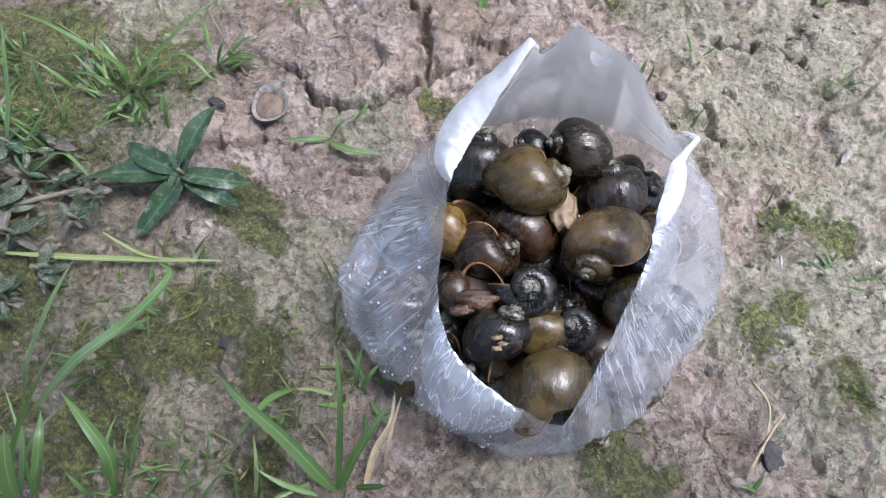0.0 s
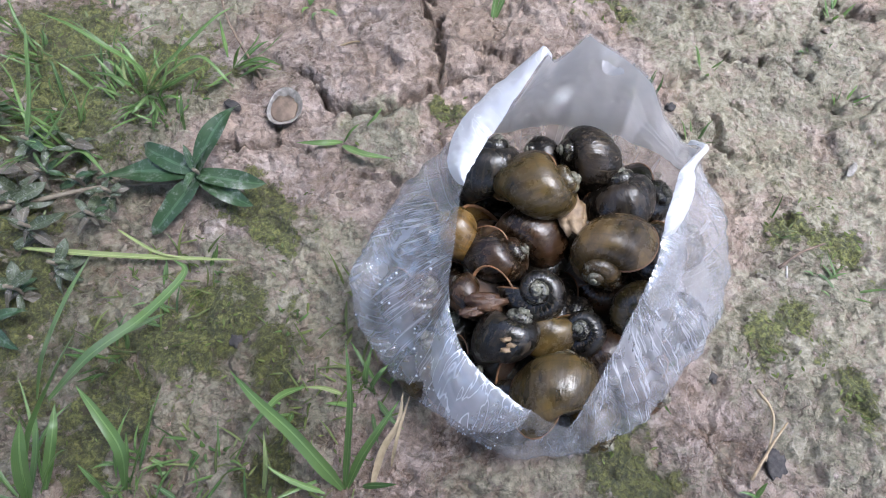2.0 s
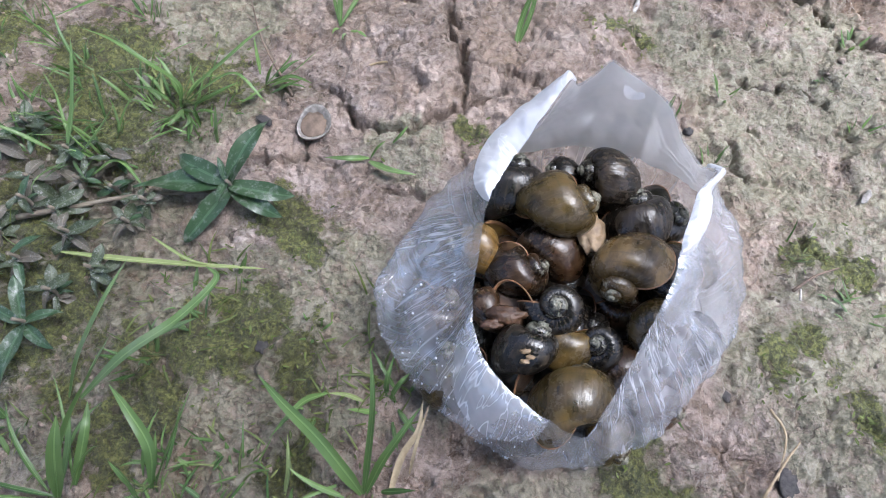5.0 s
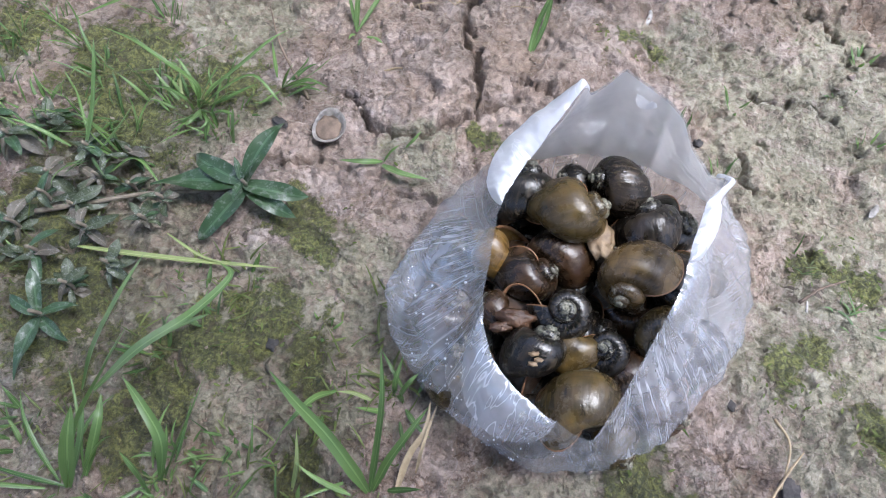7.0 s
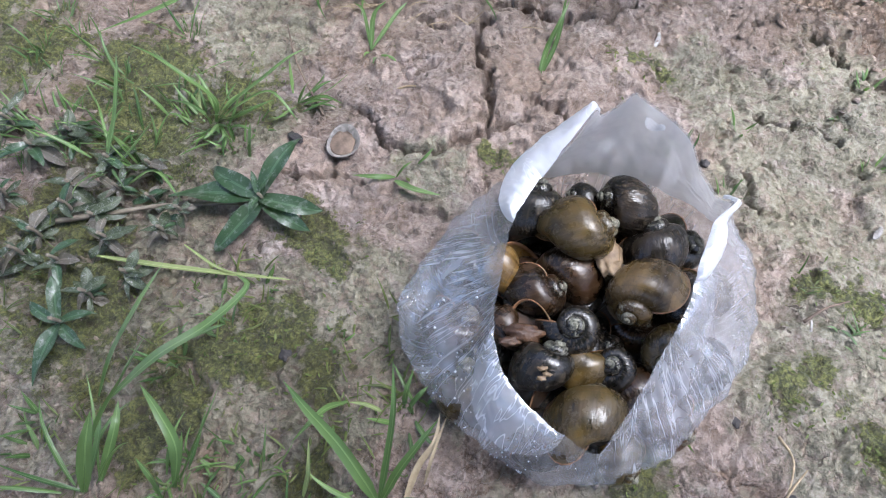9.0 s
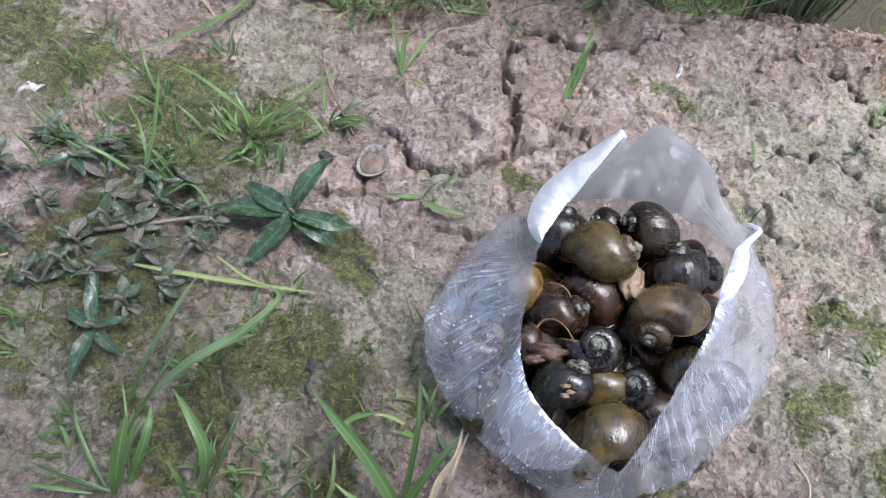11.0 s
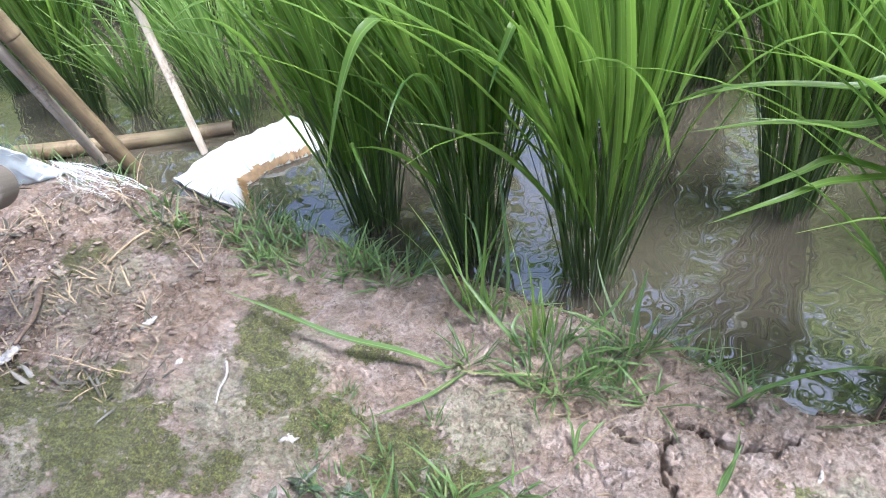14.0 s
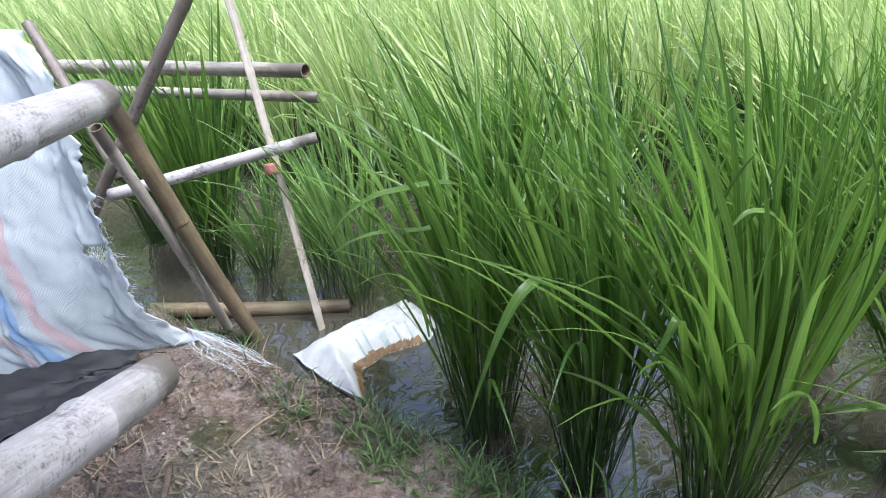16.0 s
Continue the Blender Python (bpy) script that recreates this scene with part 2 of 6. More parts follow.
def shell_material(name, dark, light, band, crust=0.5, ribs=1.0):
    """A snail shell: growth lines along the whorl, bands, crust near the apex."""
    m, nt, b = material(name)
    v = coords(nt)
    uv = nt.nodes.new("ShaderNodeSeparateXYZ")
    nt.links.new(coords(nt, "UV"), uv.inputs[0])
    rnd = random_value(nt)
    blotch = noise_tex(nt, 3.2, 6.0, 0.6, v)
    col = ramp(nt, calc(nt, "ADD", calc(nt, "MULTIPLY", blotch, 0.8), calc(nt, "MULTIPLY", rnd, 0.25)), [(0.3, dark), (0.75, light)])
    g = nt.nodes.new("ShaderNodeCombineXYZ")
    nt.links.new(calc(nt, "MULTIPLY", uv.outputs[0], 34.0), g.inputs[0])
    nt.links.new(calc(nt, "MULTIPLY", uv.outputs[1], 1.2), g.inputs[1])
    growth = noise_tex(nt, 2.6, 3.0, 0.55, g.outputs[0])
    col = mix(nt, min(1.0, 0.6 * ribs), col, ramp(nt, growth, [(0.38, (0.4, 0.35, 0.3)), (0.5, (1, 1, 1)), (0.64, (1.45, 1.35, 1.15))]), "MULTIPLY")
    rings = calc(nt, "MULTIPLY", calc(nt, "SUBTRACT", noise_tex(nt, 4.5, 5.0, 0.7, g.outputs[0]), 0.52), 6.0, True)
    col = mix(nt, calc(nt, "MULTIPLY", rings, 0.4), col, (0.14, 0.105, 0.065))
    s = nt.nodes.new("ShaderNodeCombineXYZ")
    nt.links.new(calc(nt, "MULTIPLY", uv.outputs[1], 26.0), s.inputs[0])
    stripes = calc(nt, "MULTIPLY", calc(nt, "SUBTRACT", noise_tex(nt, 1.0, 2.0, 0.5, s.outputs[0]), 0.55), 6.0, True)
    col = mix(nt, calc(nt, "MULTIPLY", stripes, 0.6), col, band)
    old = calc(nt, "SUBTRACT", 0.62, uv.outputs[0])
    flake = calc(nt, "MULTIPLY", calc(nt, "SUBTRACT", calc(nt, "ADD", noise_tex(nt, 9.0, 6.0, 0.75, v), calc(nt, "MULTIPLY", old, 0.55)), 0.53), 10.0, True)
    col = mix(nt, calc(nt, "MULTIPLY", flake, crust), col, ramp(nt, noise_tex(nt, 30.0, 4.0, 0.7, v), [(0.4, (0.07, 0.075, 0.045)), (0.6, (0.27, 0.255, 0.2))]))
    dirt = calc(nt, "MULTIPLY", calc(nt, "SUBTRACT", noise_tex(nt, 6.0, 8.0, 0.78, v, 0.4), 0.55), 9.0, True)
    col = mix(nt, calc(nt, "MULTIPLY", dirt, 0.5), col, (0.085, 0.058, 0.032))
    nt.links.new(col, b.inputs["Base Color"])
    rough = calc(nt, "ADD", calc(nt, "MULTIPLY", calc(nt, "MAXIMUM", flake, dirt), 0.38), calc(nt, "ADD", calc(nt, "MULTIPLY", blotch, 0.34), 0.10))
    nt.links.new(rough, b.inputs["Roughness"])
    b.inputs["Specular IOR Level"].default_value = 0.5
    bump(nt, b, calc(nt, "ADD", calc(nt, "MULTIPLY", growth, 1.6 * ribs), calc(nt, "ADD", calc(nt, "MULTIPLY", flake, 1.4), calc(nt, "MULTIPLY", noise_tex(nt, 14.0, 5.0, 0.7, v), 0.5))), 0.14, 0.004)
    return m


def plain_material(name, dark, light, rough=0.6, scale=60.0, relief=0.3, stretch=(1, 1, 1)):
    m, nt, b = material(name)
    mp = node(nt, "ShaderNodeMapping")
    mp.inputs["Scale"].default_value = stretch
    nt.links.new(coords(nt), mp.inputs[0])
    f = noise_tex(nt, scale, 6.0, 0.65, mp.outputs[0])
    c = noise_tex(nt, scale * 0.12, 4.0, 0.6, mp.outputs[0])
    tone = calc(nt, "ADD", calc(nt, "MULTIPLY", f, 0.6), calc(nt, "MULTIPLY", c, 0.4))
    nt.links.new(ramp(nt, tone, [(0.35, dark), (0.65, light)]), b.inputs["Base Color"])
    b.inputs["Roughness"].default_value = rough
    bump(nt, b, f, relief, 0.002)
    return m


def bamboo_material(name, dark, light, stain):
    """Bamboo along its own x axis: lengthwise fibres, bleached patches, dark mould."""
    m, nt, b = material(name)
    mp = node(nt, "ShaderNodeMapping")
    mp.inputs["Scale"].default_value = (4.0, 60.0, 60.0)
    nt.links.new(coords(nt), mp.inputs[0])
    fibre = noise_tex(nt, 3.0, 6.0, 0.7, mp.outputs[0])
    patch = noise_tex(nt, 9.0, 5.0, 0.65, coords(nt))
    col = ramp(nt, calc(nt, "ADD", calc(nt, "MULTIPLY", fibre, 0.5), calc(nt, "MULTIPLY", patch, 0.5)), [(0.36, dark), (0.62, light)])
    along = node(nt, "ShaderNodeMapping")
    along.inputs["Scale"].default_value = (0.35, 1.0, 1.0)
    nt.links.new(coords(nt), along.inputs[0])
    mould = calc(nt, "ADD", calc(nt, "MULTIPLY", noise_tex(nt, 22.0, 7.0, 0.78, along.outputs[0]), 0.6), calc(nt, "MULTIPLY", noise_tex(nt, 160.0, 4.0, 0.7, coords(nt)), 0.4))
    mould = calc(nt, "MULTIPLY", calc(nt, "SUBTRACT", mould, 0.53), 11.0, True)
    col = mix(nt, calc(nt, "MULTIPLY", mould, 0.75), col, stain)
    where = nt.nodes.new("ShaderNodeSeparateXYZ")
    nt.links.new(coords(nt, "Generated"), where.inputs[0])
    rot = cut(nt, calc(nt, "ADD", where.outputs[0], calc(nt, "MULTIPLY", noise_tex(nt, 30.0, 5.0, 0.7, coords(nt)), 0.2)), 1.0, 0.06)
    col = mix(nt, calc(nt, "MULTIPLY", rot, 0.8), col, stain)
    slime = calc(nt, "MULTIPLY", calc(nt, "SUBTRACT", noise_tex(nt, 13.0, 6.0, 0.7, along.outputs[0], 0.5), 0.53), 6.0, True)
    col = mix(nt, calc(nt, "MULTIPLY", slime, 0.35), col, (0.17, 0.17, 0.085))
    nt.links.new(col, b.inputs["Base Color"])
    b.inputs["Roughness"].default_value = 0.55
    bump(nt, b, fibre, 0.4, 0.002)
    return m


def woven_material():
    """A white woven plastic sheet with red and blue stripes and a fine weave."""
    m, nt, b = material("woven_plastic")
    uv = coords(nt, "UV")
    sep = nt.nodes.new("ShaderNodeSeparateXYZ")
    nt.links.new(uv, sep.inputs[0])
    u = sep.outputs[0]
    grime = noise_tex(nt, 7.0, 6.0, 0.65, coords(nt))
    col = ramp(nt, grime, [(0.3, (0.42, 0.46, 0.48)), (0.65, (0.68, 0.72, 0.73))])
    for place, half, paint in ((0.36, 0.016, (0.66, 0.42, 0.42)), (0.44, 0.026, (0.23, 0.4, 0.68)), (0.53, 0.016, (0.66, 0.42, 0.42))):
        band = calc(nt, "LESS_THAN", calc(nt, "ABSOLUTE", calc(nt, "SUBTRACT", u, place)), half)
        col = mix(nt, calc(nt, "MULTIPLY", band, 0.75), col, paint)
    nt.links.new(col, b.inputs["Base Color"])
    b.inputs["Roughness"].default_value = 0.45
    tapes = nt.nodes.new("ShaderNodeTexWave")
    tapes.inputs["Scale"].default_value = 110.0
    tapes.inputs["Distortion"].default_value = 1.5
    nt.links.new(uv, tapes.inputs["Vector"])
    bump(nt, b, calc(nt, "ADD", tapes.outputs["Fac"], calc(nt, "MULTIPLY", noise_tex(nt, 120.0, 4.0, 0.7, coords(nt)), 1.5)), 0.3, 0.001)
    tl = node(nt, "ShaderNodeBsdfTranslucent", Color=(0.75, 0.8, 0.82, 1))
    mx = nt.nodes.new("ShaderNodeMixShader")
    mx.inputs[0].default_value = 0.25
    nt.links.new(b.outputs[0], mx.inputs[1])
    nt.links.new(tl.outputs[0], mx.inputs[2])
    nt.links.new(mx.outputs[0], nt.nodes["Material Output"].inputs["Surface"])
    return m


MUD = mud_material()
WATER = water_material()
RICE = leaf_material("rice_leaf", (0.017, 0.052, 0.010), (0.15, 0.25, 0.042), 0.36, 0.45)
# Paler leaf copies: sunlight on far and open rice is put into their colour.
RICE_FAR = leaf_material("rice_leaf_sun_painted", (0.26, 0.36, 0.10), (0.62, 0.68, 0.32), 0.36, 0.5)
RICE_MID = leaf_material("rice_leaf_half_sun_painted", (0.08, 0.16, 0.04), (0.27, 0.39, 0.12), 0.36, 0.45)
RICE_PALE = leaf_material("rice_leaf_pale", (0.12, 0.22, 0.045), (0.24, 0.34, 0.09), 0.45, 0.35)
# Stalk green is deepened for the shade inside dense tussock feet.
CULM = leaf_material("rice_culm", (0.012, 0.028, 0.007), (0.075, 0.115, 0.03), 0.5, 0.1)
GRASS = leaf_material("grass_blade", (0.028, 0.062, 0.02), (0.118, 0.185, 0.056), 0.4, 0.25, 0.2)
GRASS_PALE = leaf_material("grass_stalk", (0.11, 0.15, 0.05), (0.22, 0.25, 0.10), 0.5, 0.2)
WEED = leaf_material("weed_leaf", (0.010, 0.022, 0.012), (0.035, 0.068, 0.028), 0.34, 0.10, 0.45)
WEED_DULL = leaf_material("muddy_leaf", (0.014, 0.022, 0.01), (0.05, 0.062, 0.032), 0.5, 0.1, 0.75)
SPROUT = leaf_material("moss_sprout", (0.035, 0.045, 0.012), (0.11, 0.125, 0.035), 0.6, 0.25)
WITHERED = leaf_material("withered_leaf", (0.035, 0.028, 0.02), (0.1, 0.085, 0.065), 0.55, 0.1, 0.6)
STRAW = plain_material("straw", (0.17, 0.12, 0.065), (0.34, 0.27, 0.17), 0.7, 200.0)
TWIG = plain_material("twig_bark", (0.05, 0.035, 0.025), (0.17, 0.12, 0.085), 0.8, 150.0)
TWIG_PALE = plain_material("bleached_twig", (0.09, 0.07, 0.05), (0.2, 0.17, 0.125), 0.8, 150.0)
BLACK_BIT = plain_material("rotten_leaf", (0.012, 0.011, 0.011), (0.05, 0.042, 0.04), 0.7, 400.0, 0.8)
CHALK = plain_material("chalky_white", (0.16, 0.14, 0.12), (0.48, 0.46, 0.44), 0.5, 240.0)
SHELL_GREY = plain_material("weathered_shell", (0.05, 0.042, 0.034), (0.24, 0.22, 0.2), 0.4, 220.0)
FILM = bag_material("clear_plastic_film", 0.27, 0.5, (0.80, 0.82, 0.90), 0.85)
DROP = plain_material("water_drop", (0.35, 0.36, 0.38), (0.5, 0.52, 0.54), 0.05, 30.0, 0.0)
FILM_MILKY = bag_material("milky_plastic_film", 0.78, 0.15, (0.74, 0.69, 0.655), 0.0)
FILM_FOLD = bag_material("folded_plastic_film", 0.85, 0.6, (0.82, 0.83, 0.87))
FILM_FLAP = bag_material("doubled_plastic_film", 0.30, 0.45, (0.80, 0.82, 0.90), 1.2)
SHELL_OLIVE = shell_material("olive_shell", (0.011, 0.008, 0.003), (0.088, 0.058, 0.016), (0.022, 0.016, 0.006), 0.7)
SHELL_BLACK = shell_material("black_shell", (0.0022, 0.0022, 0.0022), (0.010, 0.009, 0.0075), (0.016, 0.009, 0.005), 0.75)
SHELL_BROWN = shell_material("brown_shell", (0.007, 0.004, 0.002), (0.055, 0.026, 0.010), (0.012, 0.007, 0.004), 0.6)
SHELL_GOLD = shell_material("yellow_banded_shell", (0.02, 0.011, 0.004), (0.14, 0.082, 0.02), (0.010, 0.006, 0.004), 0.5)
SHELL_TAN = shell_material("tan_shell", (0.03, 0.019, 0.008), (0.19, 0.125, 0.048), (0.04, 0.026, 0.011), 0.75)
SHELL_RIBBED = shell_material("ribbed_shell", (0.005, 0.0045, 0.004), (0.042, 0.029, 0.018), (0.012, 0.009, 0.006), 0.7, 2.6)
HORN = plain_material("horny_plate", (0.03, 0.016, 0.009), (0.10, 0.055, 0.028), 0.45, 8.0)
LIP = plain_material("shell_lip", (0.09, 0.042, 0.018), (0.25, 0.13, 0.06), 0.4, 30.0)
FLESH_PALE = plain_material("pale_scrap", (0.10, 0.062, 0.03), (0.26, 0.18, 0.10), 0.45, 200.0, 0.6)
FLESH = plain_material("snail_flesh", (0.022, 0.010, 0.006), (0.10, 0.052, 0.026), 0.35, 160.0, 1.0)
BAMBOO_PALE = bamboo_material("bleached_bamboo", (0.27, 0.245, 0.225), (0.56, 0.525, 0.505), (0.075, 0.05, 0.04))
BAMBOO_BROWN = bamboo_material("brown_bamboo", (0.085, 0.062, 0.034), (0.2, 0.15, 0.085), (0.05, 0.035, 0.02))
BAMBOO_GREY = bamboo_material("grey_bamboo", (0.21, 0.175, 0.14), (0.46, 0.41, 0.34), (0.07, 0.05, 0.04))
BAMBOO_DARK = bamboo_material("dark_bamboo", (0.09, 0.07, 0.055), (0.22, 0.18, 0.15), (0.03, 0.025, 0.02))
HOLLOW = plain_material("bamboo_hollow", (0.06, 0.045, 0.03), (0.2, 0.16, 0.1), 0.8, 80.0)
WOVEN = woven_material()
SACKING = plain_material("white_sacking", (0.38, 0.38, 0.35), (0.6, 0.6, 0.58), 0.5, 40.0, 0.2)
RUST = plain_material("brown_silt_stain", (0.09, 0.05, 0.02), (0.32, 0.2, 0.08), 0.6, 60.0)
PRINT = plain_material("faded_green_print", (0.22, 0.3, 0.29), (0.4, 0.45, 0.43), 0.6, 120.0)
RED_TAPE = plain_material("red_tape", (0.42, 0.12, 0.1), (0.6, 0.26, 0.22), 0.5, 60.0)
BARK = plain_material("tree_bark", (0.08, 0.06, 0.045), (0.2, 0.16, 0.12), 0.9, 20.0, 0.8)
TREE_LEAF = leaf_material("tree_leaf", (0.03, 0.07, 0.015), (0.08, 0.15, 0.035), 0.5, 0.2)
GAP_BLACK = plain_material("gap_black", (0.006, 0.006, 0.007), (0.016, 0.016, 0.017), 0.6, 50.0)
STRAND = plain_material("frayed_plastic", (0.45, 0.48, 0.49), (0.68, 0.7, 0.7), 0.4, 90.0)


# ---- mesh helpers ----
def mesh_from(name, verts, faces, mat, uvs=None, smooth=True):
    me = bpy.data.meshes.new(name)
    verts = np.asarray(verts, dtype=np.float32).reshape(-1, 3)
    faces = [tuple(int(i) for i in f) for f in faces] if not isinstance(faces, np.ndarray) else faces
    if isinstance(faces, np.ndarray):
        k = faces.shape[1]
        me.vertices.add(len(verts))
        me.vertices.foreach_set("co", verts.ravel())
        me.loops.add(faces.size)
        me.loops.foreach_set("vertex_index", faces.astype(np.int32).ravel())
        me.polygons.add(len(faces))
        me.polygons.foreach_set("loop_start", np.arange(0, faces.size, k, dtype=np.int32))
        me.update(calc_edges=True)
        loops = faces.ravel()
    else:
        me.from_pydata(verts.tolist(), [], faces)
        loops = np.array([i for f in faces for i in f])
    if uvs is not None:
        layer = me.uv_layers.new(name="UVMap")
        layer.data.foreach_set("uv", np.asarray(uvs, dtype=np.float32)[loops].ravel())
    me.polygons.foreach_set("use_smooth", [smooth] * len(me.polygons))
    me.materials.append(mat)
    me.validate()
    return me


def thing(name, label, category, group="", kind="", at=(0, 0, 0), data=None):
    ob = new(name, data)
    ob.location = at
    if data is None:
        ob.empty_display_size = 0.02
    return tagged(ob, label, category, group, kind)


def part(name, me, parent, label="", kind=""):
    """Links a mesh as one part under a thing or a part; the mesh is in the parent's own space."""
    ob = new(name, me)
    ob.parent = parent
    if label or kind:
        tagged(ob, label=label, kind=kind)
    return ob


def grid_faces(rows, cols, wrap=False):
    """Quads of a grid of rows x cols vertices; wrap closes it across the columns."""
    r = np.arange(rows - 1)[:, None]
    c = np.arange(cols if wrap else cols - 1)[None, :]
    n = (c + 1) % cols
    return np.stack([r * cols + c, r * cols + n, (r + 1) * cols + n, (r + 1) * cols + c], -1).reshape(-1, 4)


def curve_points(pts, steps):
    """A smooth line through the points."""
    p = np.asarray(pts, float)
    p = np.vstack([2 * p[0] - p[1], p, 2 * p[-1] - p[-2]])
    out = []
    for i in range(1, len(p) - 2):
        for s in np.linspace(0, 1, steps, endpoint=False):
            a, b, c, d = p[i - 1], p[i], p[i + 1], p[i + 2]
            out.append(0.5 * (2 * b + (c - a) * s + (2 * a - 5 * b + 4 * c - d) * s * s + (3 * b - a - 3 * c + d) * s ** 3))
    out.append(p[-2])
    return np.array(out)


def ribbon(pts, width, mat, name="blade", steps=6, fold=0.25, blunt=0.35, roll=0.0):
    """A leaf blade along a line: folded along its midrib, tapering to its tip."""
    line = curve_points(pts, steps)
    n = len(line)
    tan = np.gradient(line, axis=0)
    tan /= np.linalg.norm(tan, axis=1)[:, None] + 1e-9
    side = np.cross(tan, (0.0, 0.0, 1.0))
    bad = np.linalg.norm(side, axis=1) < 0.25
    side[bad] = np.cross(tan[bad], (0.0, 1.0, 0.2))
    side /= np.linalg.norm(side, axis=1)[:, None] + 1e-9
    up = np.cross(side, tan)
    a = roll + 0.25 * np.sin(np.linspace(0, 3, n))
    ca, sa = (np.cos(a)[:, None], np.sin(a)[:, None]) if np.ndim(a) else (math.cos(a), math.sin(a))
    side, up = side * ca + up * sa, up * ca - side * sa
    s = np.linspace(0, 1, n)
    w = width * 0.5 * np.minimum(1, blunt + s * 3.0) * np.clip(1 - s ** 3.2, 0.03, 1)
    rows = np.stack([line - side * w[:, None] + up * (w * fold)[:, None], line - up * (w * fold)[:, None] * 0.4,
                     line + side * w[:, None] + up * (w * fold)[:, None]], 1)
    uv = np.stack([np.tile([0.0, 0.5, 1.0], n), np.repeat(s, 3)], 1)
    return mesh_from(name, rows.reshape(-1, 3), grid_faces(n, 3), mat, uv)


def blades(count, rng, base_r, high, spread, width, bend, mat, name, segs=8, three=True, tilt_pow=1.0, center=(0, 0, 0), low=0.0, lean=0.0):
    """Many blades out of one clump, as one mesh: erect at the foot, arching over towards the tip."""
    az = rng.uniform(0, 2 * np.pi, count)
    rad = base_r * np.sqrt(rng.uniform(0, 1, count))
    length = high * rng.uniform(0.72, 1.18, count)
    tilt = spread * rng.uniform(0.15, 1.0, count) ** tilt_pow
    lift = rng.uniform(low[0], low[1], count) if isinstance(low, tuple) else np.full(count, low)
    rad = rad + np.maximum(lift, 0) * np.tan(tilt) * 0.55
    start = np.stack([rad * np.cos(az), rad * np.sin(az), lift], 1) + np.asarray(center)
    az = az + rng.normal(0, 0.5, count)
    arch = bend * rng.uniform(0.1, 1.0, count) ** 2.2
    s = np.linspace(0, 1, segs + 1)
    ang = tilt[:, None] + arch[:, None] * s[None, :] ** 1.8
    az2 = az[:, None] + (rng.normal(0, 0.45, count)[:, None]) * s[None, :] ** 2
    step = (length / segs)[:, None, None]
    d = np.stack([np.sin(ang) * np.cos(az2), np.sin(ang) * np.sin(az2), np.cos(ang)], -1)
    pos = start[:, None, :] + np.concatenate([np.zeros((count, 1, 3)), np.cumsum((d[:, 1:] + d[:, :-1]) * 0.5 * step, axis=1)], 1)
    pos[..., 0] -= lean * length[:, None] * s[None, :] ** 2
    pos[..., 2] -= lean * 0.35 * length[:, None] * s[None, :] ** 3
    turn = az2 + np.pi / 2 + (rng.normal(0, 0.7, count)[:, None]) * (0.4 + 0.6 * s[None, :])
    side = np.stack([np.cos(turn), np.sin(turn), np.zeros_like(turn)], -1)
    side -= d * np.sum(side * d, -1, keepdims=True)
    side /= np.linalg.norm(side, axis=-1, keepdims=True) + 1e-9
    nor = np.cross(side, d)
    w = (width * rng.uniform(0.65, 1.15, count))[:, None] * 0.5 * np.minimum(1, 0.35 + s * 2.2)[None, :] * np.clip(1 - s ** 3.0, 0.03, 1)[None, :]
    w = w[..., None]
    cols = 3 if three else 2
    if three:
        v = np.stack([pos - side * w + nor * w * 0.3, pos - nor * w * 0.1, pos + side * w + nor * w * 0.3], 2)
    else:
        v = np.stack([pos - side * w, pos + side * w], 2)
    one = grid_faces(segs + 1, cols)
    per = (segs + 1) * cols
    faces = (one[None] + (np.arange(count) * per)[:, None, None]).reshape(-1, 4)
    u = np.tile(np.linspace(0, 1, cols), (segs + 1) * count)
    vv = np.tile(np.repeat(s, cols), count)
    return v.reshape(-1, 3), faces, np.stack([u, vv], 1)


def tube(pts, radii, sides=8, name="tube", mat=None, cap=True):
    """A round rod along a line of points, with the given radius at each."""
    line = np.asarray(pts, float)
    n = len(line)
    tan = np.gradient(line, axis=0)
    tan /= np.linalg.norm(tan, axis=1)[:, None] + 1e-12
    ref = np.array((0.0, 0.0, 1.0)) if abs(tan[0][2]) < 0.8 else np.array((0.0, 1.0, 0.0))
    x = np.cross(tan, ref)
    x /= np.linalg.norm(x, axis=1)[:, None]
    y = np.cross(tan, x)
    a = np.linspace(0, 2 * np.pi, sides, endpoint=False)
    r = np.broadcast_to(np.asarray(radii, float), (n,))[:, None, None]
    v = line[:, None, :] + r * (np.cos(a)[None, :, None] * x[:, None, :] + np.sin(a)[None, :, None] * y[:, None, :])
    faces = [tuple(f) for f in grid_faces(n, sides, True)]
    if cap:
        faces += [tuple(range(sides))[::-1], tuple(range((n - 1) * sides, n * sides))]
    return mesh_from(name, v.reshape(-1, 3), faces, mat)


def join_arrays(blocks):
    vs, fs, us, off = [], [], [], 0
    for v, f, u in blocks:
        vs.append(v), fs.append(f + off), us.append(u)
        off += len(v)
    return np.vstack(vs), np.vstack(fs), np.vstack(us)


# ---- ground ----
rng0 = np.random.default_rng(7)
LATTICE = rng0.uniform(-1, 1, (256, 256))


